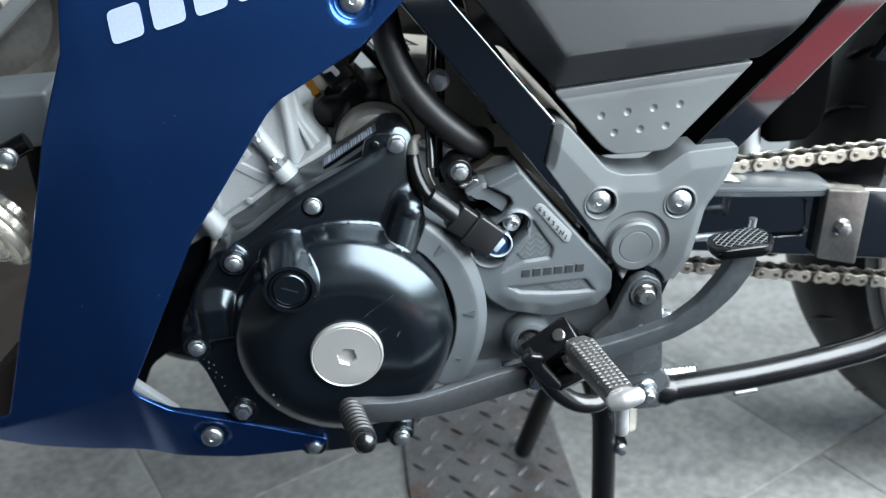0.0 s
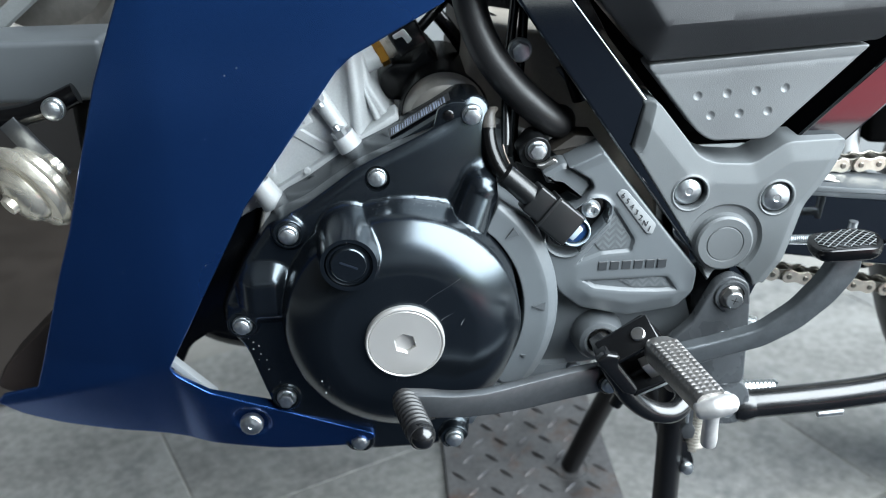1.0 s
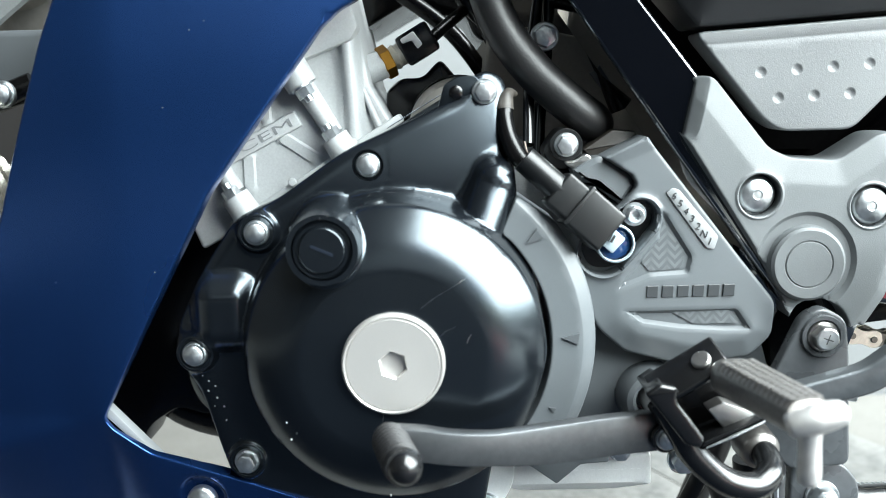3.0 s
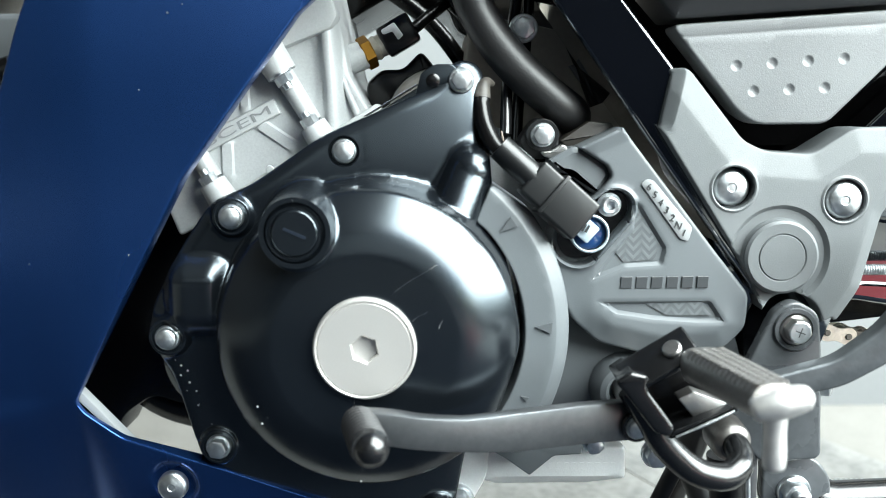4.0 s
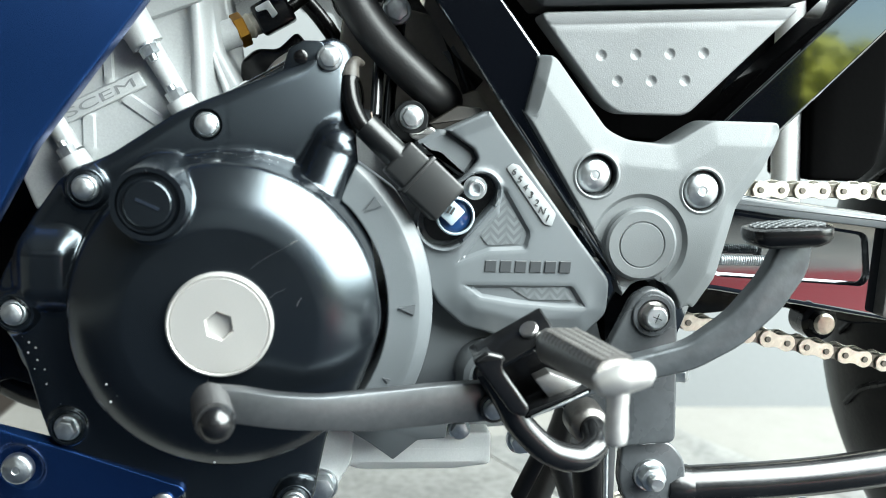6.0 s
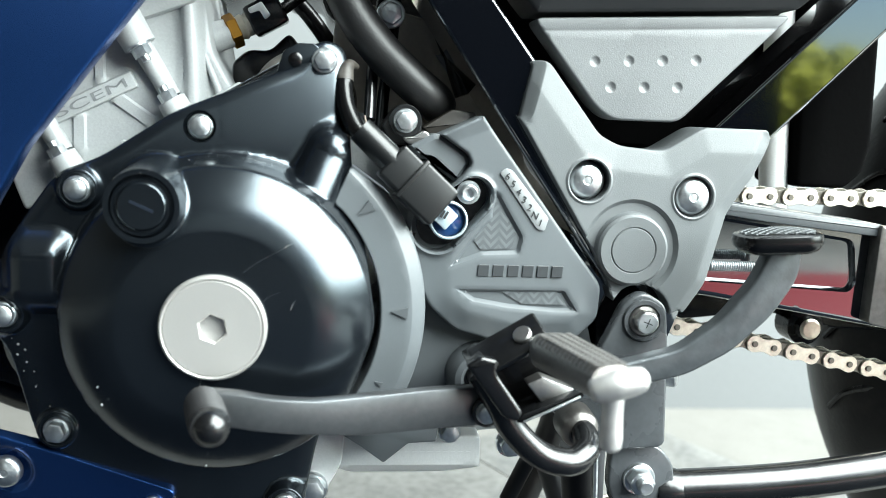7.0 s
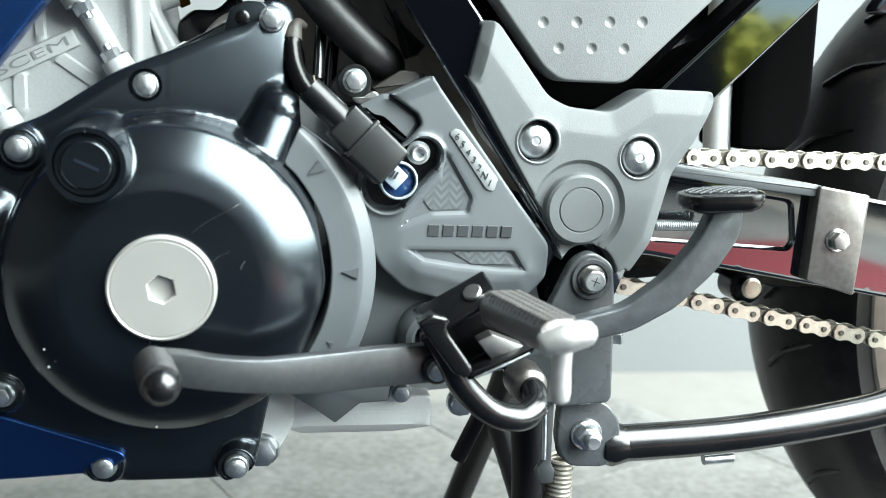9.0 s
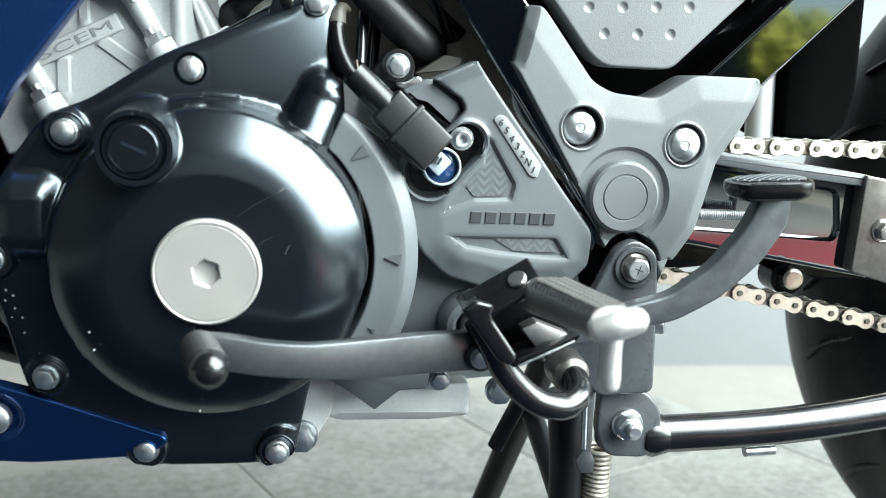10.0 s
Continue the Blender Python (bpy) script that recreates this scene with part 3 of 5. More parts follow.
# slot is a proud dark strip; its shade is put into the colour
slot = part("slot", block(-5.5, 5.5, -1.7, -1.45, -0.7, 0.7, 0.1, 1), MATTE_DARK, generator_cover)
at(slot, -30, 0, 384, 0, 24, 0)
def on_cover(x, z, up=0.0):
    """A point on the generator cover's face."""
    return (x, float(gen_height(np.array([x]), np.array([z]))[0]) - up, z)


for a, b, r in (((13, 355), (31.5, 367.5), 0.11), ((22, 342), (29, 347), 0.09), ((34, 338), (36, 343), 0.17), ((31, 366), (34, 368.5), 0.14), ((-6, 301), (-5.4, 306), 0.09)):
    pts = [on_cover(a[0] + (b[0] - a[0]) * k / 14, a[1] + (b[1] - a[1]) * k / 14 + 0.5 * math.sin(k * 0.35), 0.03) for k in range(15)]
    part("scratch_mark", tube(pts, [0.05] + [r] * 4 + [r * 0.6] * 3 + [0.05], 5, 0), STEEL, generator_cover, "fine bare metal scratch")
for x, y, z in ((-52, 11, 300), (-50, 10, 292), (-4, 12, 262), (50, 12, 336)):
    part("dust_fleck", lathe([(0, -0.3), (0.45, -0.1), (0.5, 0.4)], n=7), ALU, generator_cover).location = (x * MM, (y - 1.0) * MM, z * MM)

dr = random.Random(8)
dust = bmesh.new()
for i in range(70):
    g = radians(dr.uniform(72, 118))
    r = 75.6 + dr.gauss(0, 0.5)
    x, z = CX + r * math.cos(g), CZ + r * math.sin(g)
    y = float(gen_height(np.array([x]), np.array([z]))[0])
    q = lathe([(0, -0.06), (0.12, 0.0), (0.14, 0.15)], x, z, 5)
    for v in q.verts:
        v.co.y += y
    join_into(dust, q)
for i in range(10):
    f = dr.random() ** 1.5
    x, y, z = on_cover(-101 + 16 * f + dr.uniform(-1.0, 4.5), 318 - 42 * f, 0.0)
    s = dr.uniform(0.2, 0.75)
    q = lathe([(0, y - 0.3 * s), (0.8 * s, y - 0.1), (s, y + 0.3)], x, z, 6)
    join_into(dust, q)
tagged(part("settled_dust", dust, TREAD_GREY, generator_cover, "fine dust settled along the seam"), kind="stuff")

# flange of the crankcase behind the cover, with a printed sticker on its upper face
flange = part("crankcase_flange", prism(rounded([(54, 456), (40, 458), (2, 436), (-26, 423), (-60, 400), (-76, 392), (-90, 366), (-100, 330), (-88, 290), (0, 262), (58, 330), (60, 410)], 6), 60.5, 106, 1), BLACK_CAST, moto, "satin black crankcase flange with a sticker")
sticker = part("sticker", block(-24, 20, -9, 8, -0.1, 0.25, 0), DARK_PLASTIC, flange, "dark sticker with a printed pale bar pattern")
at(sticker, 17, 80, 446.6, 0, -30, 0)
srng = random.Random(2)
bars, x = bmesh.new(), -22.0
while x < 17:
    w = srng.choice((0.4, 0.7, 1.1))
    join_into(bars, block(x, x + w, -7.5, 5.0 if srng.random() < 0.8 else 2.0, 0.2, 0.4, 0))
    x += w + srng.choice((0.5, 0.8, 1.2))
at(part("printed_bars", bars, LETTER_GREY, flange), 17, 80, 446.7, 0, -30, 0)
tab = part("sensor_tab", prism(rounded([(22, 442), (26, 456), (33, 460), (42, 460), (48, 452), (36, 442)], 2), 56, 61, 0.8), BLACK_CAST, flange, "black lug with a blind rivet")
part("rivet", lathe([(0, 54.8), (2.6, 54.8), (3.4, 55.4), (3.6, 57)], 32, 452, 20), BLACK_PLASTIC, flange)

# grey arc guard beside the dome
arc_outline = rounded(circle(CX, CZ, 99, 22, 37, -32) + [(80, 275), (62, 274)] + circle(CX, CZ, 76.4, 22, -40, 42) + [(52, 384), (60, 402)], 2.5)


def arc_height(X, Z):
    r = np.hypot(X - CX, Z - CZ)
    return 36 + np.clip(r - 92, 0, 20) * 0.8


arc_guard = part("arc_guard", relief(arc_outline, arc_height, 3, 75, 0.9, [circle(CX, CZ, r, 260) for r in (91.7, 92.3)]), GREY_SMOOTH, moto, "smooth grey plastic arc guard", sharp=25)
for x, z, a, s in ((67, 381, -35, 1.35), (85, 331, 5, 1.35), (76, 295, 30, 0.6)):
    arrow = part("moulded_arrow", prism([(-2.6, 0), (3.4, 2.1), (3.4, -2.1)], -0.6, 1.5), GREY_CASE, arc_guard)
    arrow.matrix_basis = pose(x * MM, 35.6 * MM, z * MM, 0, a, 0) @ Matrix.Scale(s, 4)

# sprocket cover
spr_outline = rounded([(117, 399.5), (120.5, 404.5), (118, 409.5), (104, 418.5), (125, 428.5), (130, 422), (174, 365), (191, 344), (192, 325), (181, 314), (147, 310), (116, 318), (102, 331), (95, 345), (90, 366), (92, 378), (100, 388), (112, 394)], [2, 2, 1.2, 1.0, 0.8, 2] + [4] * 12)
wedge = [(129, 397), (136, 389), (149, 368), (147, 359), (128, 358), (110, 351), (121, 366), (131, 378)]
lower_facet = [(114, 341), (172, 341), (180, 329), (166, 329), (142, 331), (124, 334)]


def recess_shape(X, Z):
    """Distance outside the plug's pocket, a slanted rounded slot."""
    a, b = np.array([122.0, 388.0]), np.array([104.0, 372.0])
    P = np.stack([X, Z], 1)
    t = np.clip(((P - a) @ (b - a)) / ((b - a) @ (b - a)), 0, 1)
    q = a + t[:, None] * (b - a)
    return np.hypot(P[:, 0] - q[:, 0], P[:, 1] - q[:, 1]) - (9.5 + 3 * t)


def spr_height(X, Z):
    P = np.stack([X, Z], 1)
    y = 49 + np.clip(X - 150, 0, 99) * 0.03
    up = (Z - 419) * 0.925 - (X - 103) * 0.38
    y = y - np.clip(up + 7, 0, 20) * 0.32
    left = np.clip(112 - X, 0, 30) * 0.12
    y = y + left
    for shape, depth in ((wedge, 2.2), (lower_facet, 2.6)):
        d = np.where(inside(shape, P), dist_to(shape, P), 0)
        y = y + np.clip(d / 2.0, 0, 1) * depth
    d = dist_to(spr_outline, P)
    low = smooth01(345, 322, Z) * smooth01(92, 120, X)
    y = y + np.clip(12 - d, 0, 12) * 0.45 * low
    lip = recess_shape(X, Z)
    y = y - 2.0 * np.exp(-((lip - 1.2) / 1.0) ** 2)
    return np.where(lip < 0, 60, y)




def pocket_loop(e, n=60):
    """The pocket's outline set out by e."""
    out = []
    for g in np.linspace(0, 2 * math.pi, n * 2, endpoint=False):
        lo, hi = 0.0, 40.0
        c = np.array([113.0, 380.0])
        u = np.array([math.cos(g), math.sin(g)])
        for _ in range(22):
            m = (lo + hi) / 2
            p = c + u * m
            if recess_shape(np.array([p[0]]), np.array([p[1]]))[0] < e:
                lo = m
            else:
                hi = m
        out.append(tuple(c + u * lo))
    return out


extra = loops([(103.5, 411.6), (131, 422.9)], (-0.4, 0.4), 1.5, False) + [pocket_loop(e) for e in (-0.1, 0.15, 1.2, 2.4, 3.4)]
for shape in (wedge, lower_facet):
    for P in loops(shape, (-2.1, -1.0, 0.0, 0.3, 2.1, 1.0), 1.2):
        extra.append(P[recess_shape(P[:, 0], P[:, 1]) > 3.6])
sprocket_cover = part("sprocket_cover", relief(spr_outline, spr_height, 2.0, 82, 1.6, extra), GREY_SMOOTH, moto, "moulded grey plastic sprocket cover", sharp=30)
part("woven_inset", prism(rounded([(131, 390), (145, 370), (143, 362), (127, 361), (123, 366), (130, 379)], 1), 50.6, 52, 0), WEAVE, sprocket_cover, "inset with a woven texture")
part("woven_inset", prism(rounded([(138, 340), (168, 340), (173, 333), (150, 333)], 1), 50.9, 52, 0), WEAVE, sprocket_cover, "inset with a woven texture")
bolt(sprocket_cover, 119.5, 50, 390, SOCKET, label="small zinc socket screw")
plate = rounded([(134.5, 400.5), (137.5, 403), (141, 402), (161, 378), (159, 371.5), (155, 372.5)], 1.2, 3)
part("code_plaque", prism(plate, 48.1, 53, 0.4), PALE_PLASTIC, sprocket_cover, "raised pale plaque with a moulded code")
for i, ch in enumerate("65432N1"):
    f = i / 6
    me = text_mesh(ch, 5.0, 0.3)
    me.materials.append(MARK_DARK)
    at(part("moulded_character", me, None, sprocket_cover), 138.6 + 18.0 * f, 48.0, 398.8 - 23.2 * f, 0, 20, 0)
for i in range(6):
    q = part("raised_block", prism([(-3.1, -3.0), (2.7, -3.0), (3.1, 3.0), (-2.7, 3.0)], -0.5, 0.6, 0.25, 1), MARK_MID, sprocket_cover, "plain raised block of the maker's mark")
    at(q, 128.5 + 7.7 * i, 48.9, 350.6)

# lug that carries the plug's bolt, beside the cover
arm_outline = rounded([(89.5, 412), (101, 418.5), (105, 418.5), (119, 409), (120.5, 404), (114, 394), (107, 399), (101, 405), (92, 406.5)], 1.4)
lug_top = part("case_lug", prism(arm_outline, 53.5, 86, 2.6, 1), GREY_SMOOTH, moto, "grey faceted arm beside the sprocket cover", sharp=8)
part("cover_back", prism(rounded([(97, 421), (112, 431), (124, 430), (127, 425), (106, 414)], 1), 72, 90, 1), RUST_DARK, lug_top, "dark brown edge behind the sprocket cover")


boot = part("bolt_boot", prism(rounded([(75.5, 421), (80, 428), (84, 432.5), (91, 432.5), (96.5, 426), (96, 416), (88, 411.5), (80, 413)], 2.5), 67.5, 88, 1.2, 3), PLUG_PLASTIC, moto, "black case tab with a zinc bolt")
bolt(boot, 87.5, 66.6, 424.3)
part("bolt_washer", lathe([(0, 65.6), (8.0, 65.6), (8.4, 66.0), (8.4, 68)], 87.5, 424.3, 28), PLUG_PLASTIC, boot, "black washer under the bolt")
part("bright_tongue", prism(rounded([(86, 416), (92, 416.5), (97, 420), (100, 418.5), (99.5, 414.5), (94, 411.5), (88, 413.5)], 1.6), 61.5, 66, 0.9, 3), STEEL, boot, "bright stamped tongue under the bolt")
# solid black plate: the shade of the recess is put into its colour
part("recess_shade", prism(rounded([(74, 414), (92, 413), (113, 399), (106, 388), (84, 394)], 2), 76, 90, 1), BLACK_PLASTIC, boot, "black plate beside the plug, for the recess's shade")

# lower engine case behind the guards
lower_case = part("lower_case", relief(rounded([(40, 300), (90, 345), (195, 345), (200, 290), (180, 268), (120, 262), (58, 262)], 6), lambda X, Z: 66 + np.clip(290 - Z, 0, 40) * 0.25, 5, 120, 3), GREY_CASE, moto, "smooth dark grey engine case")
part("shaft_boss", lathe([(0, 62), (8.6, 62), (9.2, 53), (11, 51.5), (14, 52.5), (16.5, 57), (18, 68)], 131, 292, 40), GREY_CASE, lower_case, "round boss at the gear shaft")
part("gear_shaft", lathe([(0, 26), (5.6, 26), (6.6, 27), (6.6, 62)], 131, 292, 28), STEEL, lower_case, "bare steel gear shaft end")
crankcase = part("crankcase", prism(rounded([(-60, 395), (60, 430), (150, 395), (200, 300), (165, 246), (48, 236), (0, 240), (-55, 262), (-85, 320)], 10), 106.5, 350, 4), ALU, moto, "cast aluminium crankcase")
sump = part("sump", prism(rounded([(30, 262), (62, 262), (60, 232), (50, 214), (32, 210), (20, 222)], 5), 86, 140, 3), BRIGHT_ALU, moto, "cast aluminium sump corner")
bolt(sump, 43, 86, 219, size=1.5)
number_pad = part("number_pad", relief(rounded([(56, 247), (139, 247), (139, 227), (118, 222), (64, 222), (56, 228)], 3), lambda X, Z: 92 + 0 * X + np.clip(229 - Z, 0, 9) * 1.2, 3, 150, 1.5), BRIGHT_ALU, moto, "pale cast aluminium pad with a stamped number")
for i in range(11):
    at(part("stamped_bar", block(-1.2, 1.2, -0.15, 0.4, -1.8, 1.8, 0), BRIGHT_ALU, number_pad), 88 + 4.4 * i, 92, 236)
keel = part("lower_guard", prism(rounded([(50, 268), (112, 268), (110, 253), (95, 252), (82, 241), (70, 250), (59, 257), (50, 260)], 1.2), 66, 112, 1.0), GREY_SMOOTH, moto, "grey lower guard with a pointed keel")
bolt(lower_case, 120, 88, 251)
bolt(lower_case, 156, 92, 243, size=1.3)

# cylinder leaning forward: ribs, bosses and nuts in a frame turned by 30 degrees
CYL_RIBS = [([(-63, 429.5), (-45.5, 417.5)], 3.3, 1.5), ([(-83, 419), (-83, 402)], 3.2, 1.5), ([(-72.5, 452), (-72, 438)], 2.6, 1.5), ([(-98, 408), (-92, 398)], 2.6, 1.2)]
CYL_EDGE = [(-32, 505), (-26.5, 479), (-24.5, 452), (-23.5, 424)]


def cyl_height(X, Z):
    P = np.stack([X, Z], 1)
    y = 105 + 0 * X
    for line, w, h in CYL_RIBS:
        y = y - h * smooth01(w + 0.6, w - 0.6, dist_to(line, P, False))
    y = y - 4.5 * smooth01(5.4, 1.6, dist_to(CYL_EDGE, P, False))
    y = y + 9 * smooth01(-21, -17.5, X + 0.06 * (Z - 452))
    y = y - 2.2 * np.exp(-((dist_to([(-40, 500), (-31, 470), (-30, 428)], P, False)) / 1.1) ** 2) * 0.5
    return y


cyl_extra = [p for line, w, h in CYL_RIBS for p in loops(line, (-w - 0.6, -w, -w + 0.6, w - 0.6, w, w + 0.6), 1.5, False)]
cylinder = part("cylinder", relief(rounded([(-112, 368), (2, 429), (-6, 440), (-15, 456), (-19, 480), (-30, 540), (-150, 470)], 3), cyl_height, 1.8, 230, 2, cyl_extra), ALU, moto, "ribbed cast aluminium cylinder", sharp=50)


def on_cylinder(name, bm, u, v, y, label="", material=None):
    """Sets a piece at (u along the base line, v up the cylinder) on the cylinder's side."""
    ob = part(name, bm, material or ALU, cylinder, label)
    return at(ob, -40 + u * 0.857 - v * 0.515, y, 418 + u * 0.515 + v * 0.857, 0, -31, 0)


def upright(r0, r1, h, n=20):
    """A boss standing along the cylinder's axis."""
    return tube([(0, 0, 0), (0, 0, h * 0.5), (0, 0, h)], [r0, (r0 + r1) / 2, r1], n, 1)


for u, v in ((11.3, 0.0), (-52.5, 2.5)):
    on_cylinder("stud_boss", upright(8.6, 7.6, 18), u, v - 11, 96)
    on_cylinder("nut", upright(4.9, 4.9, 5, 6), u, v + 7, 92.5, material=ZINC)
    on_cylinder("stud", upright(2.5, 2.4, 3), u, v + 12, 92.5, material=ZINC)
    on_cylinder("stud_column", upright(5.2, 5.8, 30), u + 0.2, v + 9, 102.5)
    on_cylinder("stud", upright(2.4, 2.5, 3), u + 0.3, v + 29.8, 92.5, material=ZINC)
    on_cylinder("nut", upright(4.9, 4.9, 5, 6), u + 0.3, v + 32.8, 92.5, material=ZINC)
    on_cylinder("washer", upright(6.4, 6.4, 1.2), u + 0.3, v + 37.6, 92.5, material=ZINC)
    on_cylinder("stud_boss", upright(8.6, 10.5, 44), u + 0.5, v + 38.6, 97)
part("corner_web", tube([(-19, 113, 455), (-15.5, 112, 446), (-11, 112, 435), (-9, 112, 428)], [1.4, 1.7, 2.2, 2.6], 10, 3), ALU, cylinder, "curved web at the cylinder's foot")
part("corner_web", prism(rounded([(-21, 452), (-16, 452), (-11.5, 442), (-4, 437), (-1, 428), (-21, 428)], 1.5), 116, 122, 1.2), ALU, cylinder)
part("head_flange", prism(rounded([(-120, 440), (-49, 471), (-23, 481), (-19, 488), (-24, 505), (-60, 520), (-130, 470)], 2), 97, 112, 2), ALU, cylinder, "stepped flange of the cylinder head")
on_cylinder("base_ledge", block(-60, 52, -3, 20, -2, 3.0, 1.2), -5, -4, 102)
pad = part("letter_pad", prism(rounded([(-34, -4.6), (24.5, -4.6), (24.5, 4.6), (-34, 4.6)], 1.2), -1.0, 6, 0.8, 3), ALU, cylinder, "raised pad with cast letters")
at(pad, -76, 103, 429.3, 0, -27, 0)
me = text_mesh("SCEM", 6.9, 0.35)
me.materials.append(CAST_LETTER)
for v in me.vertices:
    v.co.x *= 2.5
at(part("cast_letters", me, None, cylinder), -75.8, 102.0, 429.1, 0, -27, 0)
for u, v in ((-22, -1), (18, -1)):
    on_cylinder("cast_spot", lathe([(0, -1), (2, -0.8), (2.5, 0.5)], n=14), u, v, 97)

# coolant stub, brass sender and its plug
stub = part("coolant_stub", tube([(-40, 134, 458), (-22, 139, 464.5), (-9, 142, 469.5)], [9.0, 8.6, 8.4], 24, 3), ALU, moto, "cast aluminium coolant stub with a brass sender")
d = Vector((0.88, 0.17, 0.44)).normalized()
base = Vector((-9.5, 142, 469.5))


def along(k):
    return tuple(base + d * k)


part("brass_nut", tube([along(-0.6), along(0), along(5), along(5.6)], [9.2, 10, 10, 9.2], 6, 0), BRASS, stub, "brown brass hexagon")
part("sender_neck", tube([along(5), along(7), along(8), along(9), along(10), along(13.5)], [6.8, 6.8, 7.4, 7.4, 6.6, 6.8], 20, 1), CRIMP, stub, "cream plated neck of the sender")
q = part("sender_plug", block(0, 21, -8, 8, -9, 9, 2, 2), BLACK_PLASTIC, stub, "square black sender plug")
q.matrix_basis = pose(*(v * MM for v in along(13)), 0, -30, 0)
part("white_clip", prism(rounded([(3, 7), (12, 7), (13, -2), (9, -3), (8.5, 3), (3, 4)], 1.0), -9, -6.5, 0.6), BRIGHT_ALU, stub, "small white clip").matrix_basis = q.matrix_basis
part("sender_wire", tube([along(33), (50, 168, 512), (70, 150, 545), (60, 140, 600)], 3.5, 10), RUBBER, stub)

# starter motor behind the cover's top
starter = part("starter_motor", lathe([(26, 128), (29, 124), (30, 128), (30, 210)], 34, 432, 48), RUBBER, moto, "black starter motor with a bare metal end bell")
part("end_bell", lathe([(0, 103), (19, 103), (25, 105), (27.5, 109), (28.3, 114), (28.3, 126)], 34, 432, 56), RUST_DISC, starter, "smooth brownish-grey metal end bell")
part("throttle_housing", prism(rounded([(-8, 436), (-9, 453), (0, 461), (13, 461), (24, 472), (34, 460), (34, 430)], 4), 150, 200, 3), RUBBER, moto, "black rubber throttle housing in shadow")
part("frame_tab", prism([(107.5, 461), (110.5, 462), (119.5, 450), (116.5, 449)], 120, 123, 0.4), LEVER_STEEL, moto, "small grey tab behind the frame beam")
inner = part("inner_frame", relief(rounded([(-30, 490), (10, 512), (17, 499), (40, 502), (46, 486), (60, 480), (80, 452), (120, 440), (200, 420), (300, 430), (420, 520), (420, 640), (-30, 640)], 6), lambda X, Z: 196 + 3 * np.sin(X * 0.09) + 3 * np.sin(Z * 0.13), 8, 330, 3), RUBBER, moto, "black throttle housing and inner frame in shadow")
for pts, r in (([(40, 150, 560), (52, 150, 500), (66, 140, 470)], 9), ([(92, 130, 560), (104, 130, 500), (118, 122, 462), (126, 120, 440)], 7), ([(20, 160, 540), (46, 165, 500), (80, 165, 478), (110, 160, 470)], 6), ([(-10, 185, 520), (30, 185, 490), (60, 185, 450)], 5)):
    part("inner_pipe", tube(pts, r, 12), RUBBER, inner)

# lies in the beam's shadow; bounce light is put into its pale brown
rear_case = part("rear_case", relief(rounded([(52, 492), (140, 474), (205, 400), (205, 345), (100, 345), (56, 392), (46, 430)], 5), lambda X, Z: 128 + 2 * np.sin(X * 0.2), 6, 330, 2), CASE_BROWN, moto, "brown upper gearbox case in shadow, colour lightened for bounce light")
pivot_plate = part("pivot_plate", prism([(176, 372), (246, 382), (242, 330), (230, 298), (194, 298), (182, 340)], 66, 112, 1.5), BLACK_GLOSS, moto, "black pivot plate of the frame")

# frame cover
fc_outline = rounded([(147, 457), (157, 457), (186, 421), (197, 416), (221, 414), (242, 427), (279, 427), (281, 421), (272, 402), (259, 383), (250, 345), (238, 327)], 4, 3) + circle(213, 327, 17, 12, 5, 150) + rounded([(198, 340), (187, 360), (141, 432)], 5, 3)
fc_top = [(157, 457), (186, 421), (197, 416), (221, 414), (242, 427), (279, 427)]
fc_left = [(147, 457), (141, 432)]
fc_right = [(281, 421), (272, 402), (259, 383), (250, 345), (238, 327)]
FC_BOLTS = [(181, 398), (238, 391)]


def fc_height(X, Z):
    P = np.stack([X, Z], 1)
    y = 49 + np.clip(X - 180, -60, 99) * 0.06
    y = y + np.clip(12.5 - dist_to(fc_top, P, False), 0, 13) * 0.22
    y = y + np.clip(9 - dist_to(fc_left, P, False), 0, 10) * 0.9
    y = y + np.clip(7 - dist_to(fc_right, P, False), 0, 10) * 0.5
    r = np.hypot(X - 206, Z - 363)
    y = y + 2.5 * smooth01(18.6, 19.4, r) * smooth01(26, 24, r)
    for x, z in FC_BOLTS:
        r = np.hypot(X - x, Z - z)
        y = np.where(r < 10.6, 58.0, y - 0.8 * np.exp(-((r - 11.4) / 0.8) ** 2))
    return y


fc_extra = [circle(x, z, r, 64) for x, z in FC_BOLTS for r in (10.5, 10.7, 11.4, 12.6)] + [circle(206, 363, r, 120) for r in (18.4, 19.5, 23.9, 26.1)]
for line, off in ((fc_top, 12.5), (fc_left, 9.0), (fc_right, 7.0)):
    for P in loops(line, (off - 0.3, off + 0.3, -off - 0.3, -off + 0.3), 1.5, False):
        for x, z, r in [(x, z, 14) for x, z in FC_BOLTS] + [(206, 363, 28)]:
            P = P[np.hypot(P[:, 0] - x, P[:, 1] - z) > r]
        if len(P):
            fc_extra.append(P)
frame_cover = part("frame_cover", relief(fc_outline, fc_height, 2.0, 84, 1.0, fc_extra), GREY_PLASTIC, moto, "textured grey plastic frame cover", sharp=22)
for x, z in FC_BOLTS:
    bolt(frame_cover, x, 56.5, z, BUTTON, size=1.2, label="zinc button-head bolt")
part("pivot_cap", lathe([(0, 46.6), (11.2, 46.6), (11.7, 47.3), (12.3, 46.7), (17.2, 46.6), (18.6, 48), (18.9, 56)], 206, 363, 56), GREY_PLASTIC, frame_cover, "round raised pivot cap")

# side panel
DENTS = [(182 + 17.7 * i, 458 + i) for i in range(4)] + [(191 + 17.6 * i, 445.5 + i * 0.7) for i in range(3)]
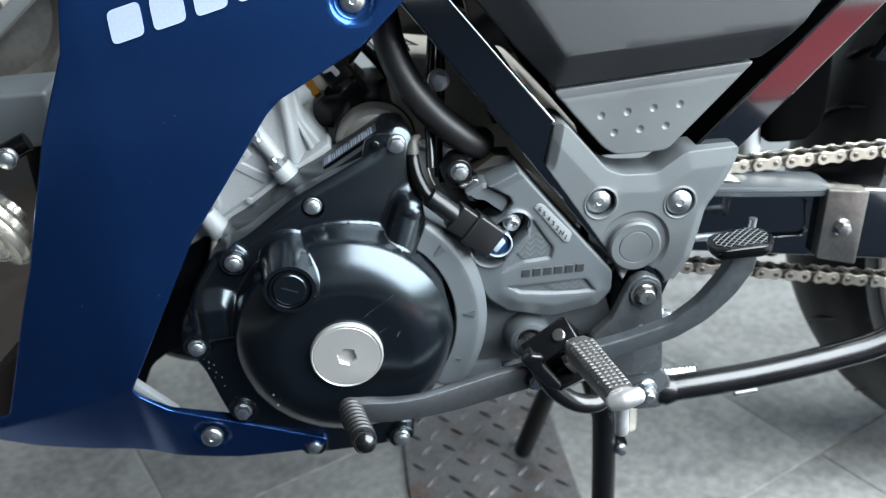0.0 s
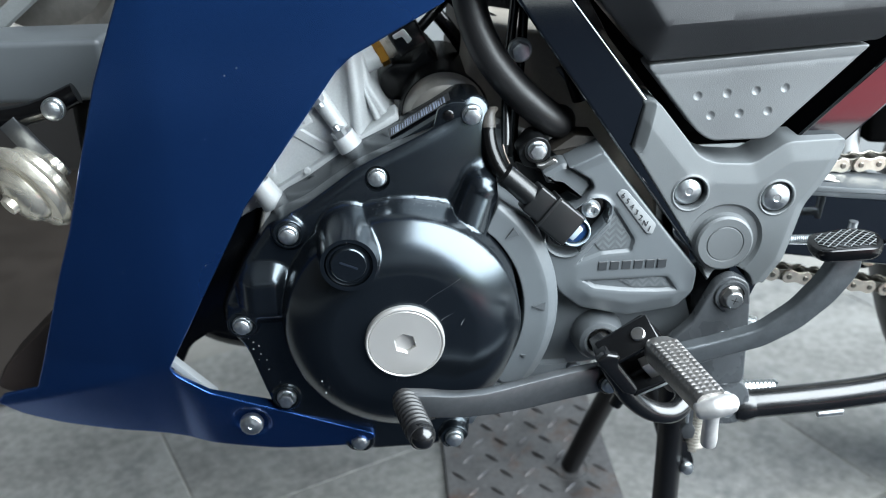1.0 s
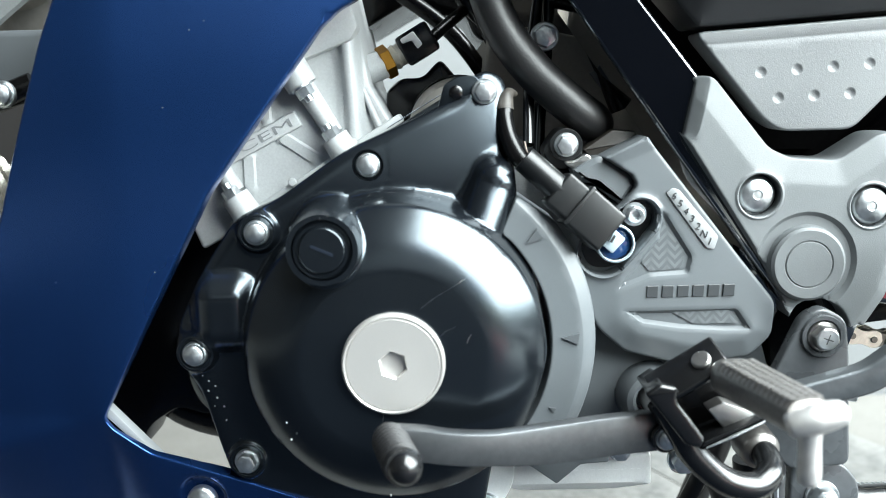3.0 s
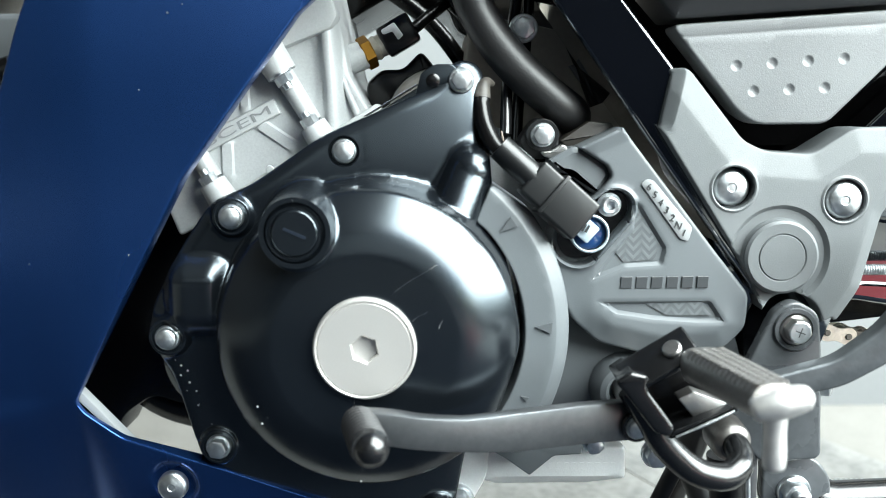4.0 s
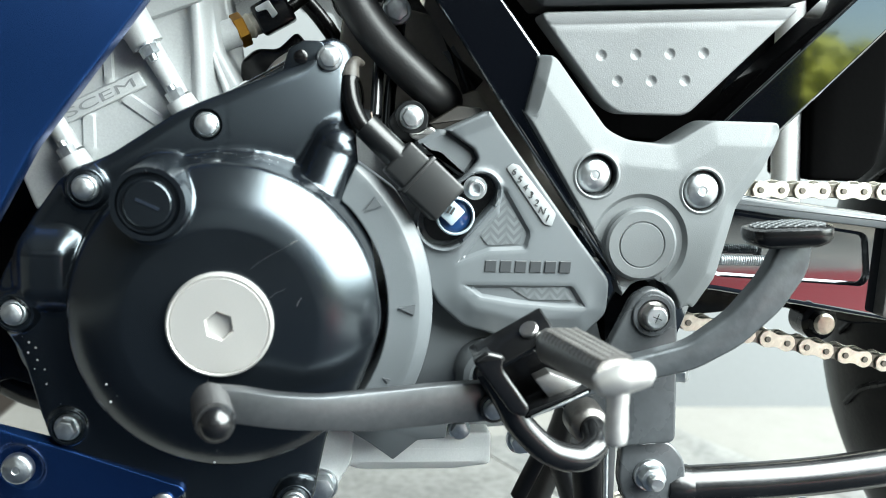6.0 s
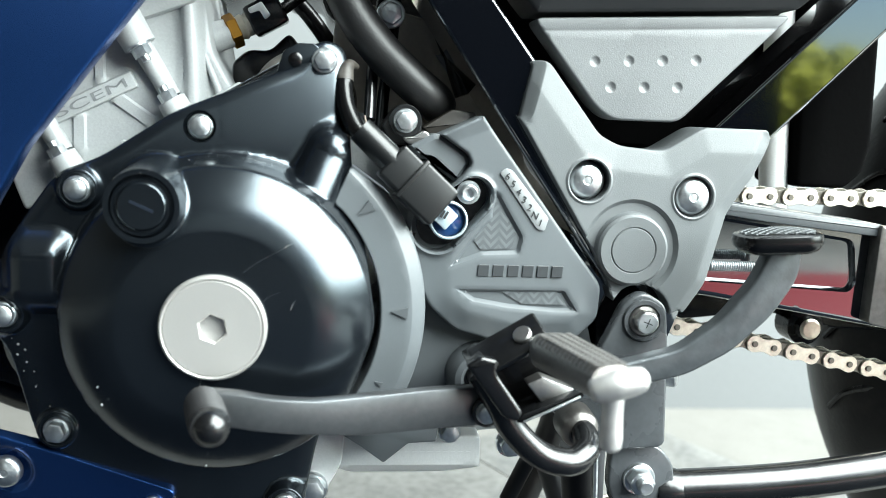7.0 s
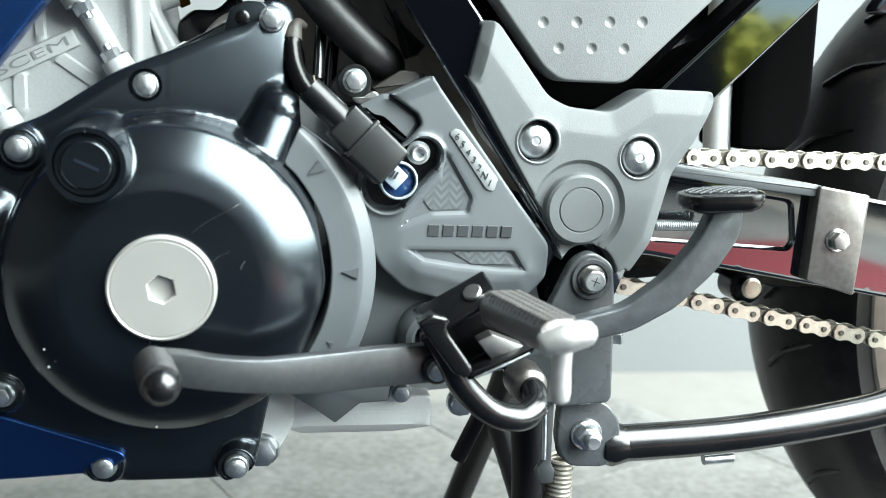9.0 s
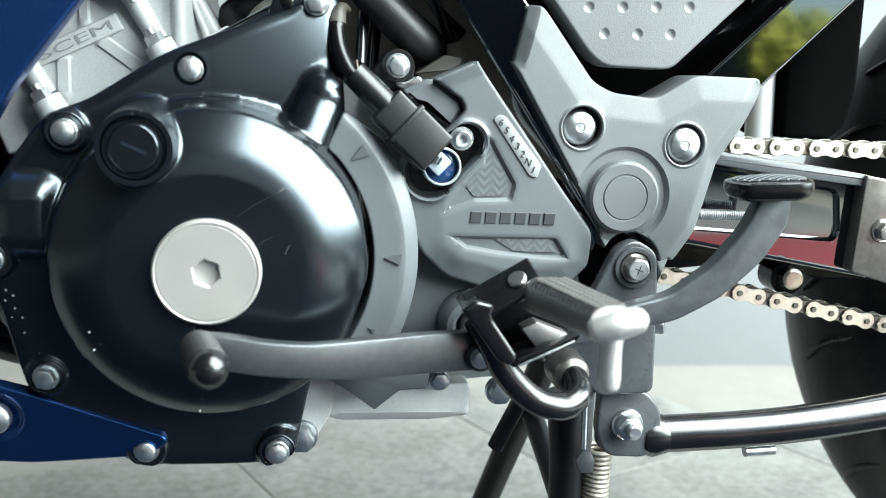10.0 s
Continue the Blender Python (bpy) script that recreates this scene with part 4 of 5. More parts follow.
side_outline = rounded([(149, 478), (285, 486), (228, 429), (193, 429), (184, 435)], 5)


def side_height(X, Z):
    L = Z - 0.0588 * (X - 149)
    y = 56 + 0.55 * np.exp(-((L - 471.6) / 0.45) ** 2) - 0.15 * smooth01(471.6, 472.4, L)
    for x, z in DENTS:
        r = np.hypot(X - x, Z - z)
        y = y + 1.0 * np.clip(1 - (r / 2.8) ** 2, 0, 1) ** 1.1
    return y


side_extra = [circle(x, z, r, 18) for x, z in DENTS for r in (0.8, 1.5, 2.1, 2.6, 2.95, 3.1, 3.8)] + loops([(150, 471.7), (279, 479.3)], (-1.0, -0.5, 0.0, 0.5, 1.0), 1.5, False)
part("side_panel_lower", relief(side_outline, side_height, 3.5, 76, 1.2, side_extra), PANEL_PLASTIC, moto, "textured grey panel with seven small round dents", sharp=50)
upper_edge = [(60, 620), (101, 540), (123, 511), (150, 480.5), (286, 488.5)]
plateau = [(80, 620), (130, 541), (154, 504), (197, 506), (300, 512)]


def upper_height(X, Z):
    P = np.stack([X, Z], 1)
    d = dist_to(upper_edge, P, False)
    far = dist_to(plateau, P, False)
    outside = (Z < 504 + (X - 154) * 0.055) | (X < 154 - (Z - 504) * 0.64)
    f = np.where(outside, d / np.maximum(d + far, 1e-6), 1.0)
    return 53 - 15 * f + np.clip(Z - 506, 0, 140) * 0.16


part("side_panel_upper", relief(rounded([(150, 480.5), (286, 488.5), (330, 540), (360, 620), (60, 620), (101, 540), (123, 511)], 2), upper_height, 4, 92, 1.5, loops(plateau, (-0.6, 0.6), 2.0, False)), DARK_PLASTIC, moto, "dark grey faceted side panel", sharp=24)
# added sheet: the gap's shade is put into its black colour
part("panel_shadow_gap", prism([(140, 482), (192, 416), (232, 416), (308, 496), (346, 560), (336, 620), (60, 620)], 113, 118, 0), DULL_BLACK, moto, "black sheet behind the side panel, added for the gap's shade")

# frame beams
part("frame_beam", prism([(12, 600), (41, 600), (87, 541), (152, 457), (222, 350), (196, 342), (139, 422), (72, 518)], 56, 112, 2.2, 8), BLACK_GLOSS, moto, "gloss black steel frame beam", sharp=5)
part("frame_beam", prism([(236, 411), (270, 408), (482, 620), (447, 620)], 66, 112, 1.8, 8), BLACK_GLOSS, moto, "gloss black steel rear frame beam", sharp=5)
# filler plate, kept black and dull to stand for shade between the beams
part("gap_filler", prism([(172, 456), (284, 470), (252, 404), (190, 404)], 119, 124, 1.5), DULL_BLACK, moto, "black filler plate, added for the shade in the frame gap")

# fairing
fair_outline = rounded([(110, 590), (59, 546), (30, 520), (-23, 492), (-32, 484), (-91, 405), (-154, 290), (-150, 284), (-130, 271), (-75, 256), (-24, 240), (-22, 236), (-32, 228), (-90, 220), (-150, 217), (-205, 220), (-246, 227), (-272, 235), (-288, 246), (-281, 254), (-252, 265), (-214, 358), (-200, 390), (-168, 481), (-146, 531), (-130, 620), (110, 620)], 2.5, 3)


def fair_height(X, Z):
    y = 40 + np.clip(-130 - X, 0, 300) ** 1.6 * 0.012 + np.clip(Z - 420, 0, 200) ** 2 * 0.0004 + np.clip(430 - Z, 0, 140) ** 2 * (0.0002 + 0.00022 * smooth01(-135, -180, X))
    crease = np.where(X < -154, 292 + (X + 154) * 0.36, 292 - (X + 154) * 0.3)
    low = np.clip(crease - Z, 0, 90)
    y = y + low * (0.42 - 0.2 * smooth01(-220, -60, X)) - np.clip(X + 150, 0, 150) * 0.09 * smooth01(290, 260, Z)
    for x, z in ((-105, 246), (27, 547)):
        r = np.hypot(X - x, Z - z)
        y = y + 3.5 * smooth01(14, 10.5, r)
    return y


fairing = part("fairing", relief(fair_outline, fair_height, 3.0, 52, 1.4, [circle(x, z, r, 28) for x, z in ((-105, 246), (27, 547)) for r in (10.4, 11.6, 13, 14.2)]), BLUE_PAINT, moto, "dark metallic blue lower fairing with dust specks", sharp=50)
bolt(fairing, -105, 46, 246, BUTTON, size=1.0)
bolt(fairing, 27, 50, 547, BUTTON, size=1.0)
for i in range(5):
    q = part("decal_block", prism(rounded([(-12, -9.5), (8, -9.5), (12, 9.5), (-8, 9.5)], 4), -0.15, 0.3, 0), LETTER_GREY, fairing, "plain pale grey block of the fairing decal")
    x, z = -105 + 25.0 * i, 545 + 6.0 * i
    at(q, x, float(fair_height(np.array([x]), np.array([z]))[0]) - 0.6, z, -6, -14, 0)
# the shadow here is put into the piece's dark brown colour
belly_front = part("belly_front", relief(rounded([(-215, 318), (-246, 302), (-282, 268), (-291, 252), (-280, 246), (-225, 252)], 5), lambda X, Z: 98 + 0 * X, 5, 128, 2), BELLY_BROWN, moto, "front of the belly fairing, its shadow put into dark brown")
fr = random.Random(5)
for x, z in [(-171, 363), (-119, 368)] + [(fr.uniform(-190, -60), fr.uniform(300, 500)) for _ in range(3)]:
    if inside(fair_outline, np.array([[x, z]]))[0]:
        y = float(fair_height(np.array([x]), np.array([z]))[0])
        part("dust_fleck", lathe([(0, -0.25), (0.3, -0.1), (0.4, 0.3)], x, z, 6), TREAD_GREY, fairing).location = (0, y * MM, 0)
part("fairing_inner", prism([(-157, 292), (-132, 266), (-127, 266), (-153, 295)], 53, 60, 1), PALE_PLASTIC, moto, "pale inner edge of the fairing")

# added mass: the shade behind the fairing is put into its black
radiator = part("dark_mass", prism(rounded([(-215, 480), (-60, 520), (-84, 410), (-104, 330), (-112, 275), (-124, 257), (-144, 264), (-162, 252), (-173, 230), (-215, 236)], 6), 140, 190, 3), RUBBER, moto, "black mass by the radiator, added for the shade behind the fairing")

# exhaust header under the engine
header = part("exhaust_header", tube([(-140, 172, 420), (-168, 172, 330), (-160, 172, 270), (-110, 172, 246), (0, 180, 240), (160, 180, 240)], 16, 18), RUBBER, moto, "dark exhaust header pipe")
oil_filter = part("oil_filter", lathe([(0, 92), (22, 92), (30, 96), (34, 104), (34, 150)], -92, 300, 36), BLACK_CAST, moto, "dark round oil filter housing")
bolt(oil_filter, -106, 92, 296, size=0.9)

# front end beside the fairing: shroud bar, fan, horn
shroud = part("shroud_bar", block(-330, -180, 112, 165, 453, 492, 4, 3), GREY_CASE, moto, "dark grey plastic shroud bar")
bolt(shroud, -206, 84, 457, BOLT_ROUND, size=1.15)
part("shroud_stay", tube([(-250, 100, 447), (-222, 96, 452), (-196, 100, 462)], 7, 12, 4), BLACK_PLASTIC, shroud, "black stay under the shroud")
fan = part("radiator_fan", lathe([(0, 178), (20, 176), (26, 182), (50, 184), (58, 176), (66, 176), (66, 200)], -235, 535, 48), RUST_DISC, moto, "brownish round fan housing with a strut")
part("strut", tube([(-265, 168, 490), (-215, 168, 528), (-175, 168, 560)], 6, 8, 1, 0.5), DARK_ALU, fan, "grey metal strut")
horn = part("horn", lathe([(0, -22), (7, -22), (8, -17), (20, -15), (25, -10), (26, -6), (35, -4), (38, 0), (38, 3), (34, 7), (30, 8), (29, 14), (22, 19), (12, 20), (11, 28), (0, 28)], 0, 0, 56), HORN, moto, "zinc-plated disc horn")
horn.matrix_basis = pose(-0.228, 0.078, 0.409, 24, 0, -40) @ Matrix.Scale(0.82, 4)
part("horn_bracket", bar([(-238, 92, 448), (-226, 92, 430), (-214, 96, 408)], [12, 12, 14], [6, 5, 5], 1.0), LEVER_STEEL, moto, "grey horn bracket")

# gear lever
lever = part("gear_lever", bar([(135, 14, 292), (100, 4, 293), (70, -5, 293), (45, -13, 294.5), (26, -17, 297), (12, -18, 299.5), (-1, -18, 301)], [19, 19, 18.5, 15.5, 15, 15, 14], [7, 7, 7, 7, 8, 9, 9], 1.0), LEVER_STEEL, moto, "flat grey steel heel and toe gear lever")
rib = bmesh.new()
n = 40
tube([(-2 + 9 * i / n, -15 - 44 * i / n, 301 + 4 * i / n) for i in range(n + 1)], [7.4 + (0.9 if i % 4 < 2 and 4 < i < 36 else 0) for i in range(n + 1)], 20, 0, bm=rib)
part("toe_rubber", rib, HOSE, lever, "ribbed black rubber toe peg", sharp=25)
tip = lathe([(0, -6.5), (3.5, -5.6), (6.2, -3.2), (7.2, 0), (7.4, 3)], n=24)
at(part("peg_end", tip, SATIN_STEEL, lever, "polished dark ball end"), 7, -58, 305)
heel = part("heel_arm", prism(rounded([(128, 301), (160, 306), (191, 312), (221, 320), (241, 335), (256, 354), (264, 373), (279, 373), (278, 356), (266, 337), (247, 319), (225, 307), (203, 302), (160, 290), (128, 284)], 6), 11, 20, 1.8, 3), HEEL_STEEL, moto, "curved flat steel heel arm of the gear lever")
part("bolt_seat", lathe([(0, 3.2), (6.4, 3.2), (7.2, 4), (7.2, 16)], 126, 290.5, 24), SATIN_STEEL, lever, "black seat of the lever bolt")
bolt(lever, 126, 3.4, 290.5, BOLT_ROUND, size=0.85)



padm = bmesh.new()
pad_o = rounded([(-19, -12), (13, -15), (20, -6), (21, 6), (12, 14), (-18, 12), (-22, 0)], 6, 4)
levels = [(0.9, 3.7), (0.97, 3.3), (1.02, 1.8), (1.05, -0.6), (1.03, -3.2), (0.95, -5.4), (0.8, -6.8)]
rows = [[padm.verts.new((x * s, y * s, h - 0.003 * (x * x + y * y) * (h > 2))) for x, y in pad_o] for s, h in levels]
for p, q in zip(rows, rows[1:]):
    for i in range(len(p)):
        padm.faces.new([p[i], p[(i + 1) % len(p)], q[(i + 1) % len(p)], q[i]])
padm.faces.new(rows[0])
padm.faces.new(rows[-1])
heel_pad = at(part("heel_pad", padm, PAD_RUBBER, heel, "black rubber heel pad with a pale diamond tread"), 267, 14, 376, 1, -4, 0)
lines = bmesh.new()
for s in (1, -1):
    for k in range(-8, 9):
        pts = []
        for t in np.linspace(-30, 30, 25):
            x, y = k * 5.4 + t * 0.75, s * t * 0.62
            if inside(pad_o, np.array([[x, y]]))[0] and dist_to(pad_o, np.array([[x, y]]))[0] > 2.2:
                pts.append((x, y, 3.7 - 0.003 * (x * x + y * y)))
        if len(pts) > 2:
            tube(pts, 0.34, 5, 1, bm=lines)
at(part("tread_pattern", lines, GREY_PLASTIC, heel, "worn grey diamond tread"), 267, 14, 376, 1, -4, 0)

# footrest
p0, p1 = Vector((149, -10, 326)), Vector((160, -76, 329))
ax = (p1 - p0).normalized()
sd = ax.cross(Vector((0, 0, 1))).normalized()
uv = sd.cross(ax).normalized()
pegm = bmesh.new()
prev = None
for i in range(31):
    f = i / 30
    c = p0.lerp(p1, f)
    k = 0.72 + 0.34 * math.sqrt(min(1.0, f / 0.12)) - 0.16 * max(0.0, f - 0.12)
    ringv = []
    for j in range(32):
        g = 2 * math.pi * j / 32
        q, t = math.cos(g), math.sin(g)
        rr = (abs(q) ** 3.2 + abs(t) ** 3.2) ** (-1 / 3.2)
        ringv.append(pegm.verts.new(c + sd * (9.6 * k * rr * q) + uv * (7.8 * k * rr * t)))
    if prev:
        for j in range(32):
            pegm.faces.new([prev[j], prev[(j + 1) % 32], ringv[(j + 1) % 32], ringv[j]])
    else:
        pegm.faces.new(ringv[::-1])
    prev = ringv
pegm.faces.new(prev)
footrest = part("footrest", pegm, PEG_ALU, moto, "knurled bright metal folding footrest", sharp=40)
teeth = bmesh.new()
for lean, across, lift in ((0, (-6.0, -2.0, 2.0, 6.0), 7.5), (56, (0.0,), 9.9), (-56, (0.0,), 9.9)):
    for w in across:
        for i in range(15):
            f = 0.16 + 0.78 * i / 14
            k = 1.06 - 0.16 * (f - 0.12)
            up = uv * math.cos(radians(lean)) + sd * math.sin(radians(lean))
            side = sd * math.cos(radians(lean)) - uv * math.sin(radians(lean))
            c = p0.lerp(p1, f) + side * (w * k) + up * (lift * k)
            low = [teeth.verts.new(c + side * a * 1.75 + ax * b * 1.6) for a, b in ((-1, -1), (1, -1), (1, 1), (-1, 1))]
            top = [teeth.verts.new(c + side * a * 0.9 + ax * b * 0.8 + up * 0.7) for a, b in ((-1, -1), (1, -1), (1, 1), (-1, 1))]
            teeth.faces.new(top)
            for j in range(4):
                teeth.faces.new([low[j], low[(j + 1) % 4], top[(j + 1) % 4], top[j]])
tagged(part("grip_teeth", teeth, PEG_ALU, footrest, "rows of small blunt grip teeth", sharp=75), kind="stuff")
part("end_crosspiece", tube([(151, -77, 326), (152.5, -77.3, 326.6), (156, -78, 327.8), (161, -79, 329.5), (167, -79, 331), (171, -79, 331.8), (173, -79, 332.1)], [3, 4.8, 5.6, 6.0, 5.6, 4.7, 2.3], 18, 4), PEG_BRIGHT, footrest, "bright rounded end of the footrest")
part("feeler_bolt", tube([(160, -77, 328), (160.3, -77, 318), (160.5, -77, 308), (160.5, -77, 304), (160.5, -77, 302.5)], [4.8, 4.2, 4.5, 4.1, 2.2], 18, 4), PEG_BRIGHT, footrest, "blunt feeler bolt under the footrest")
clevis = bmesh.new()
join_into(clevis, prism(rounded([(113, 317), (119.5, 321.5), (128, 319.5), (127.2, 313.5), (140.5, 295), (138.5, 290.5), (131.5, 292.5)], 2.2), -10.5, -5, 2.0, 4))
join_into(clevis, prism(rounded([(114, 316.5), (121, 321.5), (123.5, 318), (137.5, 294), (133.5, 292)], 1.5), -4.9, 16, 1.0))
join_into(clevis, prism(rounded([(138, 289.5), (168, 302), (170, 306), (140, 294)], 1.2), -9.5, 14, 0.8))
clv = part("footrest_clevis", clevis, SATIN_STEEL, moto, "dark folded steel clevis holding the footrest")
# added black plate: the shade inside the clevis is put into its colour
part("clevis_shade", prism(rounded([(117, 315), (146, 335), (171, 306), (141, 289)], 3), 9, 13, 0.5), RUBBER, clv, "black plate for the shade inside the clevis")
part("bare_edge", tube([(141, -9.4, 290.8), (154, -9.6, 296.6), (167, -9.4, 302.8)], [0.5, 0.9, 0.6], 8, 3), ZINC, clv, "bare worn edge")
part("hinge_plate", prism(rounded([(143, 306.5), (150, 310), (170, 302.5), (156, 294), (150, 298)], 1.0), -3, 6, 0.6), STEEL, clv, "bright bare hinge plate")
top_pose = pose(0.1335, -0.002, 0.3245, 0, -31, 0) @ pose(0, 0, 0, 33, 0, 0)
part("clevis_top", block(-18, 18, -9.5, 10, -2.6, 1.4, 1.4, 3), SATIN_STEEL, clv).matrix_basis = top_pose
part("pivot_pin", lathe([(0, -2.4), (3.7, -2.3), (4.4, -1.6), (4.4, 0.5)], n=28), STEEL, clv, "bright pin head").matrix_basis = top_pose @ pose(0.008, 0, 0.0012, -90, 0, 0)
hanger = part("footrest_hanger", tube([(122, 2, 310), (130, 1, 297), (138.5, 2, 283), (153, 4, 269.5), (168, 6, 265), (178, 13, 268), (180, 24, 272), (178, 42, 274.5), (177, 70, 277)], [6.2, 6.4, 6.6, 6.8, 6.8, 6.7, 6.6, 6.6, 6.6], 18), SATIN_STEEL, moto, "dark bent steel rod carrying the footrest")
part("weld_collar", tube([(179.4, 27, 272.2), (179.2, 29, 272.4), (179, 32, 272.8), (178.6, 44, 273.6)], [7.2, 9.4, 10.2, 10.4], 22, 3), CLAMP, hanger, "bare welded collar")

# stand bracket and side stand
bracket = part("stand_bracket", prism(rounded([(190, 308), (203, 337), (213, 342), (225, 335), (227, 318), (230, 258), (199, 256), (186, 272), (174, 284), (175, 294)], 5), 44, 52, 1.5, 3), DARK_STEEL, moto, "grey-black steel stand bracket")
bolt(bracket, 213, 44, 327, STEEL_BOLT, size=1.25, turn=12)
part("washer_face", lathe([(0, 36.2), (5.0, 36.2), (5.6, 36.8), (5.6, 38)], 213, 327, 24), ZINC, bracket, "bright turned bolt face")
for turn in (20, 110):
    at(part("cross_mark", block(-2.6, 2.6, -0.12, 0.2, -0.25, 0.25, 0), MARK_MID, bracket), 213, 36.2, 327, 0, turn, 0)
part("bolt_collar", lathe([(8.4, 43.6), (8.6, 42.2), (10.6, 42.2), (11, 43), (11, 45)], 213, 327, 32), DARK_STEEL, bracket, "black ring round the bolt")
bolt(bracket, 211, 45, 296, BOLT_ROUND, size=0.7)
bolt(bracket, 234, 66, 292, BOLT, size=1.3, rz=60)
lug = part("stand_lug", prism(rounded([(204, 258), (230, 256), (240, 244), (240, 224), (233, 217), (210, 218), (203, 232)], 6), 53, 60, 1.5, 3), DARK_STEEL, moto, "steel lug of the side stand")
part("lug_plate", prism(rounded([(208, 256), (236, 254), (238, 226), (226, 214), (210, 216)], 5), 68, 75, 1.2), DARK_STEEL, lug)
bolt(lug, 220, 53, 237, size=1.4)
part("stud_end", lathe([(0, 39), (3.2, 39), (4.2, 40), (4.4, 46)], 220, 237, 18), ZINC, lug, "bright stud end")
part("bare_edge", tube([(193.6, 47.8, 256), (194.4, 47.8, 240), (195, 47.8, 225)], 1.3, 8, 2), ZINC, lug, "bare edge of the hook plate")
part("hook_plate", prism(rounded([(192.5, 258), (199, 258), (199.5, 222), (202, 218), (201, 210.5), (194, 210.5), (191, 218), (194, 223)], 1.2), 48, 52, 0.8), LEVER_STEEL, lug, "narrow black hook plate")
coil = [(221.5 + 7.4 * math.cos(i * 0.6), 100 + 7.4 * math.sin(i * 0.6), 204 - i * 0.28) for i in range(145)]
part("stand_spring", tube(coil, 1.6, 7, 0), CRIMP, moto, "cream plated coil spring of the stand")
coil = [(242 + i * 0.42, 90 + 5 * math.cos(i * 0.9), 221 + 5 * math.sin(i * 0.9)) for i in range(80)]
part("return_spring", tube(coil, 1.4, 7, 0), ZINC, moto, "zinc coil spring behind the side stand")
side_stand = part("side_stand", tube([(236, 62, 227), (290, 62, 229.5), (330, 62, 233), (380, 62, 240), (412, 62, 247), (440, 64, 260), (476, 66, 290), (524, 70, 335)], 10.6, 24), SATIN_STEEL, moto, "folded glossy black side stand leg")
part("weld_collar", tube([(232, 62, 227), (238, 62, 227), (246, 62, 227.5)], [10.5, 12.6, 11], 16, 1), SATIN_STEEL, side_stand, "black weld at the stand's foot")
part("stand_stop", tube([(296, 62, 216), (314, 62, 217)], 3.2, 10, 1), ZINC, side_stand, "small bright stop pin")

# centre stand
for pts in ([(197, 98, 240), (203, 100, 165), (204, 103, FLOOR + 6)], [(207, 174, 240), (201, 200, 192), (187, 250, 98), (170, 300, FLOOR + 8)]):
    leg = part("centre_stand_leg", tube(pts, 10, 18), STAND_BLACK, moto, "black tubular centre stand leg")
    x, y, z = pts[-1]
    at(part("foot", lathe([(0, -16), (12, -15), (13, -9), (18, -7), (18, 0)], n=24), DARK_STEEL, leg, "flat foot of the stand"), x, y, FLOOR + 5, 90, 0, 0)
part("stand_crossbar", tube([(204, 198, 190), (204, 150, 178), (203, 102, 166)], 7.5, 16), STAND_BLACK, moto, "black crossbar of the centre stand")
part("stand_arm", tube([(172, 100, 236), (164, 104, 215), (159, 106, 202)], 5, 12), STAND_BLACK, moto, "black foot tang of the centre stand")

stop = part("stand_stop_tab", prism(rounded([(203, 175), (214, 172), (222, 152), (220, 141), (212, 141), (204, 152)], 3), 94, 98, 0.8), SATIN_STEEL, moto, "black stop tab on the stand leg")
bolt(stop, 216, 93.5, 147, size=0.8)

# swingarm
sw_outline = rounded([(240, 392), (279, 386), (460, 360), (650, 333), (650, 275), (460, 300), (267, 331), (240, 334)], 3)
sw_window = rounded([(262, 378), (352, 366), (356, 340), (352, 335), (262, 340)], 5, 4)


def sw_height(X, Z):
    P = np.stack([X, Z], 1)
    d = np.where(inside(sw_window, P), dist_to(sw_window, P), 0)
    return 90 + 4.0 * np.clip(d / 1.8, 0, 1)


swingarm = part("swingarm", relief(sw_outline, sw_height, 4, 122, 2.2, loops(sw_window, (-0.1, -1.9, 0.1, 1.9), 1.6)), BLACK_GLOSS, moto, "gloss black swingarm with a bolted bracket", sharp=30)
part("chain_slider", prism(rounded([(245, 389), (300, 383), (364, 376), (372, 373), (366, 368.5), (300, 375), (245, 382)], 2), 83, 116, 1.2), GREY_CASE, swingarm, "dark grey chain slider on the arm")
part("lower_chain_guard", prism(rounded([(228, 345), (430, 335), (440, 298), (382, 299), (332, 310), (270, 303), (228, 318)], 3), 150, 168, 2), RUBBER, moto, "black guard behind the lower chain run")
clamp = part("clamp_plate", prism(rounded([(362, 376), (395, 371), (392, 310), (360, 319)], 2), 80, 93, 1.2), CLAMP, swingarm, "brushed steel clamp plate")
bolt(swingarm, 376, 80, 344, STEEL_BOLT, size=1.1, turn=10)
rod = bmesh.new()
n = 60
tube([(258 + 40 * i / n, 72, 352) for i in range(n + 1)], [2.6 + 0.5 * (i % 2) for i in range(n + 1)], 10, 0, bm=rod)
part("threaded_rod", rod, ZINC, moto, "bright threaded gear rod")
part("rod_pin", tube([(300, 70, 346), (301, 70, 364)], [2.4, 3.0], 12, 1), ZINC, moto, "small bright pin")
roller = part("chain_roller", lathe([(0, 136), (7, 136), (8, 139), (8, 141), (12, 142), (12, 160), (0, 160)], 356, 302, 24), RUBBER, moto, "black chain roller on a brass-coloured bolt")
part("roller_bolt", lathe([(0, 133), (5.5, 133.4), (6.8, 135), (6.8, 138)], 356, 302, 20), GOLD_STEEL, roller, "brass-coloured bolt head")

# drive chain
chain = part("chain", tube([(250, 117, 388), (251, 117, 388)], 0.5, 6, 1), GOLD_STEEL, moto, "pale gold drive chain")
PITCH = 12.7


